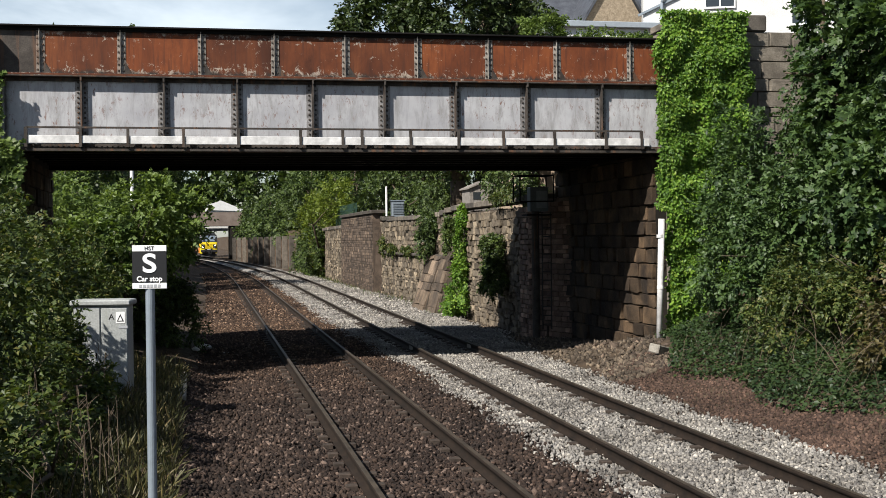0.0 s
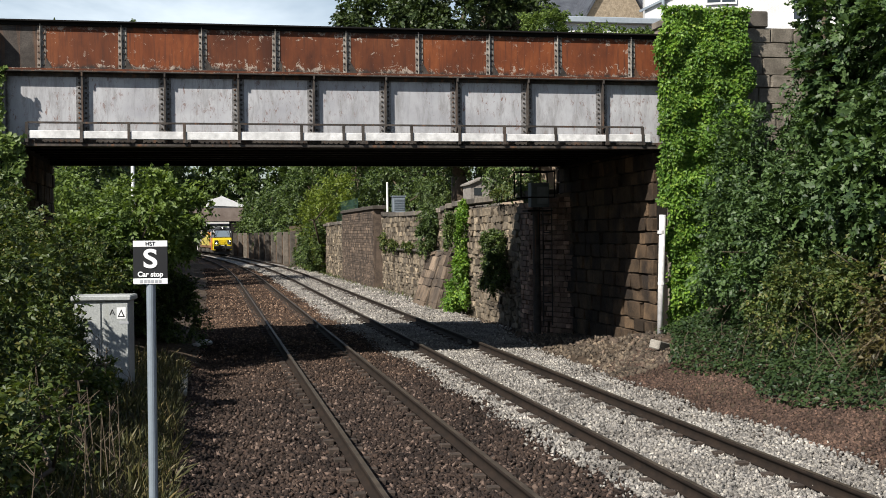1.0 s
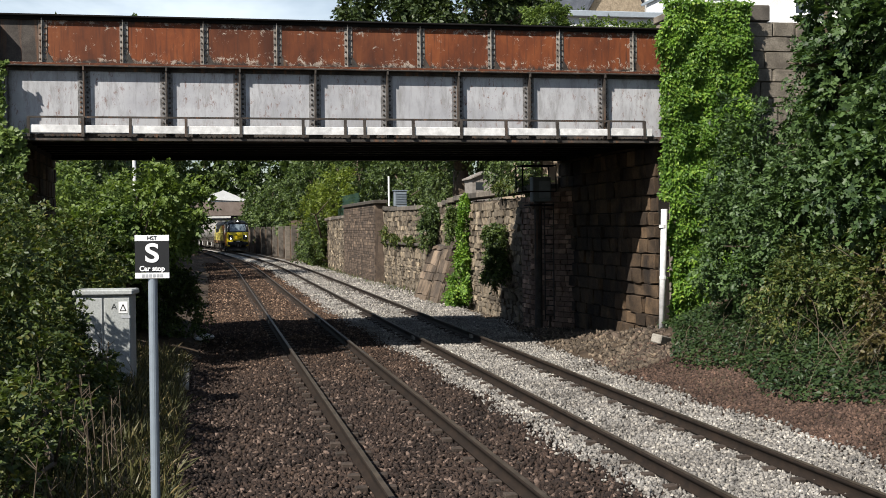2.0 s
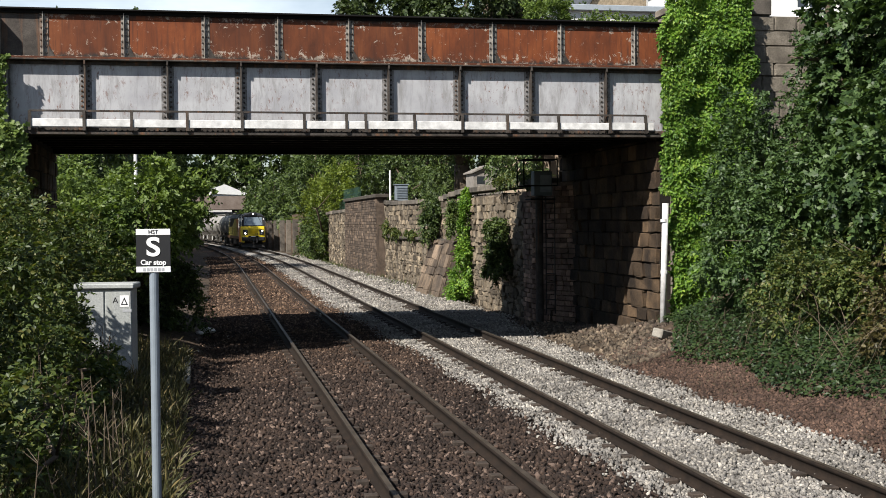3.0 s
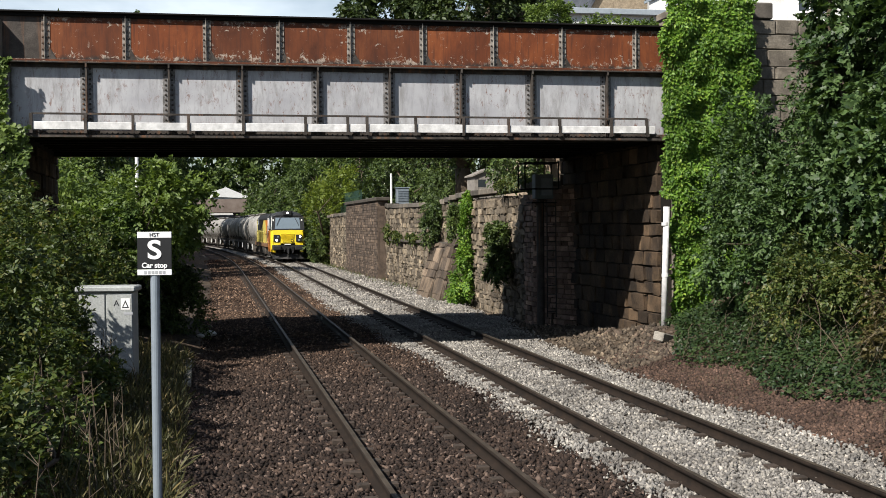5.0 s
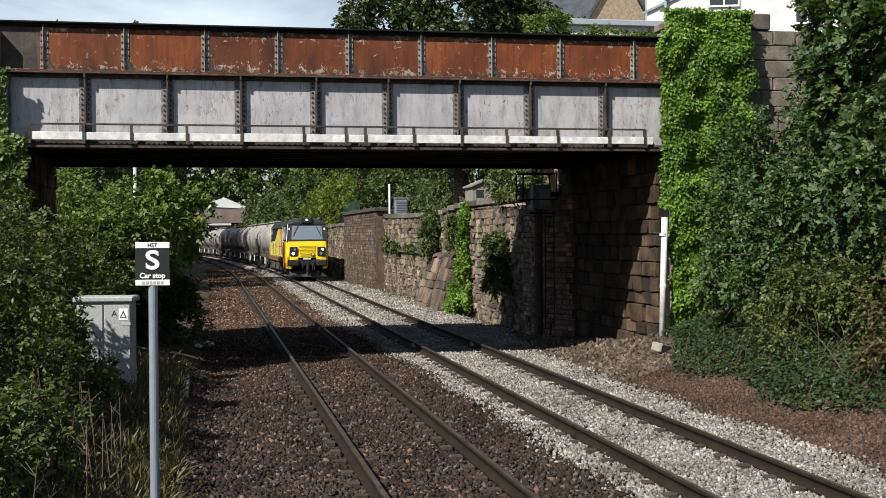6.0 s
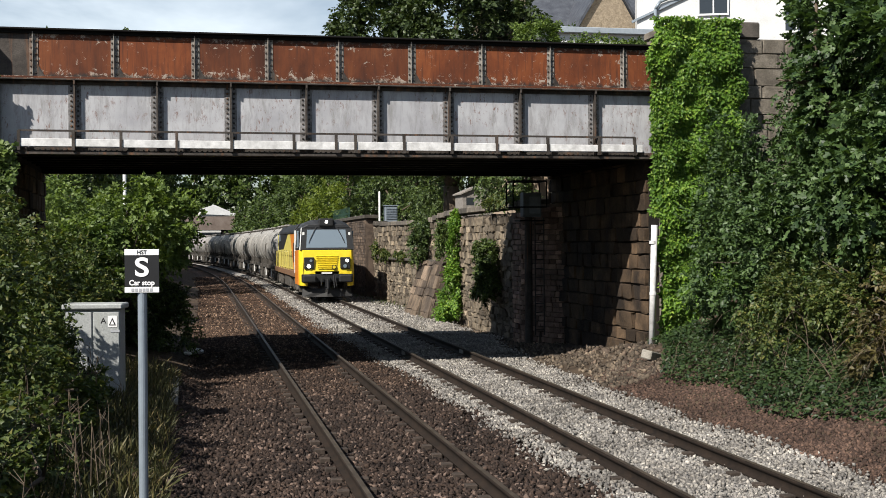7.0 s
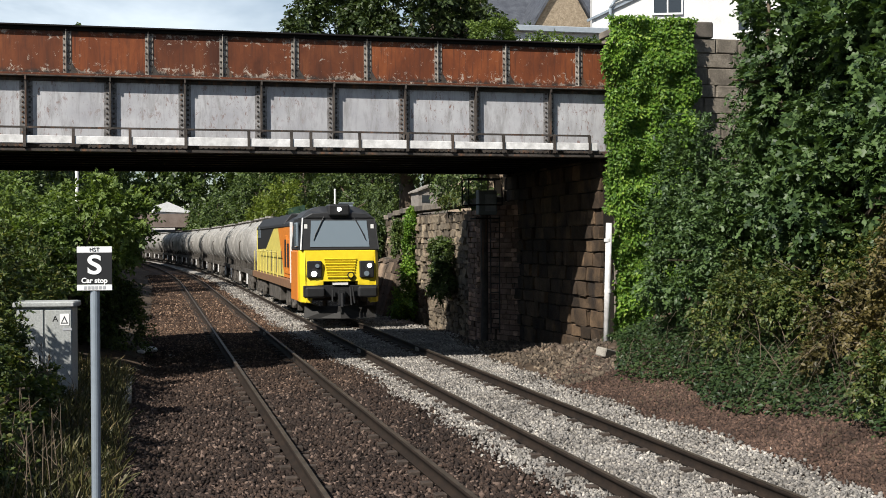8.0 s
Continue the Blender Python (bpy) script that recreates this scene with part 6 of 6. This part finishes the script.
def tank_wagon(mat, label):
    wg = empty("tank_wagon", (0, 0, 0), label, "tank wagon", "tank wagons of the train")
    L = WAGON
    # tank that swells towards the middle, with domed ends
    bm = bmesh.new()
    rings = []
    n = 28
    prof = [(0.45, 0.25), (0.5, 0.7), (0.62, 1.02), (0.85, 1.22), (1.3, 1.3), (L / 2, 1.34)]
    prof = prof + [(L - y, r) for y, r in prof[-2::-1]]
    for y, r in prof:
        sag = -0.05 * (1 - abs(y - L / 2) / (L / 2))
        rings.append([(r * math.cos(a), y, 2.5 + sag + r * math.sin(a)) for a in [2 * math.pi * i / n for i in range(n)]])
    loft(bm, rings)
    tank = part("tank", bm, mat, wg, smooth=True)
    for y in (1.6, 4.9, 8.5, 11.8):
        bm = bmesh.new()
        rr = [[((1.335 + o) * math.cos(a), y + d, 2.47 + (1.335 + o) * math.sin(a)) for a in [2 * math.pi * i / n for i in range(n)]] for d, o in ((-0.05, 0), (-0.04, 0.022), (0.04, 0.022), (0.05, 0))]
        loft(bm, rr, cap=False)
        part("tank_ring", bm, mat, tank, smooth=False)
    bm = bmesh.new()
    box(bm, -0.35, 0.35, 1.4, L - 1.4, 3.84, 3.88)
    for y in np.arange(1.5, L - 1.4, 1.3):
        box(bm, -0.34, -0.3, y, y + 0.04, 3.5, 3.86)
        box(bm, 0.3, 0.34, y, y + 0.04, 3.5, 3.86)
    part("walkway", bm, M_UNDER, wg, "top walkway")
    for y in (3.2, 6.7, 10.2):
        bm = bmesh.new()
        rod(bm, (0, y, 3.7), (0, y, 3.98), 0.28, seg=14)
        part("hatch", bm, mat, wg)
    bm = bmesh.new()
    for s in (-1, 1):
        box(bm, s * 1.1 - 0.06, s * 1.1 + 0.06, 0.3, L - 0.3, 1.0, 1.22)
        for y in (1.2, 3.2, 5.2, 8.2, 10.2, 12.2):
            box(bm, s * 0.95 - 0.1, s * 0.95 + 0.1, y - 0.08, y + 0.08, 1.2, 1.75)
    box(bm, -1.2, 1.2, 0.2, 0.4, 0.95, 1.25)
    box(bm, -1.2, 1.2, L - 0.4, L - 0.2, 0.95, 1.25)
    part("underframe", bm, M_UNDER, wg, "dark steel underframe")
    for s in (-1, 1):
        for y in (0.0, L - 0.2):
            bm = bmesh.new()
            rod(bm, (s * 0.86, y, 1.06), (s * 0.86, y + 0.2, 1.06), 0.2 if y == 0 else 0.1, 0.1 if y == 0 else 0.2, seg=12)
            part("buffer", bm, M_UNDER, wg)
        for y in (3.9, 9.5):
            boxed("side_pipe", (s * 1.16 - 0.04, s * 1.16 + 0.04, y - 0.05, y + 0.05, 0.45, 1.0), M_WHITE_PAINT, wg, "pale upright discharge pipe")
        bm = bmesh.new()
        for x in (-0.18, 0.18):
            rod(bm, (s * 1.3, L / 2 + x, 0.9), (s * 1.38, L / 2 + x, 2.6), 0.02, seg=6)
            rod(bm, (s * 1.38, L / 2 + x, 2.6), (s * 0.6, L / 2 + x, 3.86), 0.02, seg=6)
        for z in np.arange(1.0, 2.6, 0.28):
            rod(bm, (s * 1.33, L / 2 - 0.18, z), (s * 1.33, L / 2 + 0.18, z), 0.015, seg=6)
        part("ladder", bm, M_UNDER, wg)
    boxed("hopper_pipe", (-0.5, 0.5, 4.5, 9.0, 0.45, 1.2), M_UNDER, wg, bevel=0.1)
    for y in (2.2, L - 2.2):
        bogie(wg, y, 1.8, 0.46, 2)
    return wg


def on_line(y0, length):
    """Pose of a vehicle whose front stands at y0 on the pale track."""
    ya, yb = y0 + 0.18 * length, y0 + 0.82 * length
    xa, xb = track_x(ya, MID_R), track_x(yb, MID_R)
    a = math.atan2(xb - xa, yb - ya)
    return Matrix.Translation((xa + 0.13 - math.tan(a) * 0.18 * length, y0, 0.004)) @ Matrix.Rotation(-a, 4, "Z")


def front_at(t):
    return 40.1 + 18.86 * (8 - t)


LOCO, LOCO_WHEELS = locomotive()
first = tank_wagon(M_TANK, "grey cement-dusted bogie tank wagon coupled in the train")
WAGONS = [first] + [copy_thing(first, pose(0, 0, 0)) for _ in range(11)]

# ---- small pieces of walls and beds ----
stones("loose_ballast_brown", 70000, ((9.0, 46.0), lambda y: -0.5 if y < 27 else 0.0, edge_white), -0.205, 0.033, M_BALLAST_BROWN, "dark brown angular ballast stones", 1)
stones("far_ballast_brown", 20000, ((42.0, 110.0), lambda y: 0.2, edge_white), -0.205, 0.05, M_BALLAST_BROWN, "tan-brown ballast stones beyond the bridge", 11)
stones("far_ballast_pale", 22000, ((42.0, 110.0), edge_white, edge_right), -0.19, 0.055, M_BALLAST_WHITE, "pale ballast stones beyond the bridge", 12)
stones("loose_ballast_pale", 60000, ((9.0, 50.0), edge_white, edge_right), -0.19, 0.029, M_BALLAST_WHITE, "pale grey angular ballast stones", 2)
stones("loose_chippings_red", 17000, ((11.0, 25.5), edge_right, lambda y: 9.5 + 0.3 * math.sin(y)), None, 0.031, M_BALLAST_RED, "red-brown stone chippings beside the ballast", 3)

def debris_line(y):
    return 8.3 + 0.2 * math.sin(y)


stones("stone_debris", 3200, ((23.5, 47.0), debris_line, lambda y: 9.9 + 0.4 * math.sin(y * 1.7)), None, 0.055, M_DEBRIS, "broken stone and soil debris along the wall's foot", 4)
stones("fallen_stones", 110, ((23.5, 34.0), lambda y: 8.9, lambda y: 9.9), None, 0.08, M_BRICK, "fallen sandstone lumps below the abutment", 5)

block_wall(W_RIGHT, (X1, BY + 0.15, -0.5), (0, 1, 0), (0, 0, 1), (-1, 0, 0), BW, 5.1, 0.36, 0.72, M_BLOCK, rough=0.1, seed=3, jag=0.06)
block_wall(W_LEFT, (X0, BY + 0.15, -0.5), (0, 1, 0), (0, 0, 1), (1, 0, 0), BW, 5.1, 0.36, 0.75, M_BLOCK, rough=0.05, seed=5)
block_wall(W_WING, (12.5, BY - 0.1, 4.0), (1, 0, 0), (0, 0, 1), (0, -1, 0), 4.0, 3.4, 0.33, 0.7, M_WING, rough=0.03, seed=6, tilt=0.004)
block_wall(W_RET, (WX + 0.06, BY + BW + 0.4, -0.5), (0, 1, 0), (0, 0, 1), (-1, 0, 0), 58.0, 4.05, 0.2, 0.33, M_RUBBLE, rough=0.08, jag=0.12, tilt=0.16, seed=7, limit=300, rest_mat=M_RUBBLE_REST)
block_wall(W_RET, (X1, 33.6, -0.5), (*SPLAY, 0), (0, 0, 1), (-SPLAY[1], SPLAY[0], 0), 1.96, 4.25, 0.15, 0.3, M_BRICK_PIECE, depth=0.2, name="brick", rough=0.03, seed=8)
block_wall(W_RET, (WX - 0.03, 35.4, -0.5), (0, 1, 0), (0, 0, 1), (-1, 0, 0), 1.1, 4.1, 0.15, 0.32, M_BRICK_PIECE, depth=0.2, name="brick", rough=0.04, seed=10)
for y0, long, out in ((47.9, 2.7, 1.1), (46.1, 1.7, 0.95)):
    rise = Vector((out - 0.2, 0, 2.55)).normalized()
    block_wall(W_RET, (WX - out, y0, -0.6), (0, 1, 0), rise, (-rise.z, 0, rise.x), long, 2.68, 0.55, 0.95, M_BUTTRESS, depth=0.14, rough=0.03, jag=0.05, tilt=0.04, seed=11)
block_wall(W_RET, (WX - 0.45, 65.0, -0.5), (0, 1, 0), (0, 0, 1), (-1, 0, 0), 14.0, 4.45, 0.12, 0.34, M_BRICK_PIECE, depth=0.2, name="brick", limit=0, rest_mat=M_BRICK, rough=0.01, seed=9, jag=0.015, tilt=0.005)


def motions():
    times = [i * 0.5 for i in range(17)]
    walk(LOCO, [(t, on_line(front_at(t), 21.7)) for t in times])
    for i, w in enumerate(WAGONS):
        off = 21.9 + i * (WAGON + 0.1)
        walk(w, [(t, on_line(front_at(t) + off, WAGON)) for t in times])
        for ws in [o for o in w.children_recursive if o.name.startswith("wheelset")]:
            at = ws.matrix_local.copy()
            walk(ws, [(k / 30, at @ Matrix.Rotation(front_at(k / 30) / 0.46, 4, "Z")) for k in range(0, 241)])
    # the locomotive's wheels turn with the way it covers
    for w in LOCO_WHEELS:
        at = w.matrix_local.copy()
        walk(w, [(k / 30, at @ Matrix.Rotation(front_at(k / 30) / 0.53, 4, "Z")) for k in range(0, 241)])


motions()
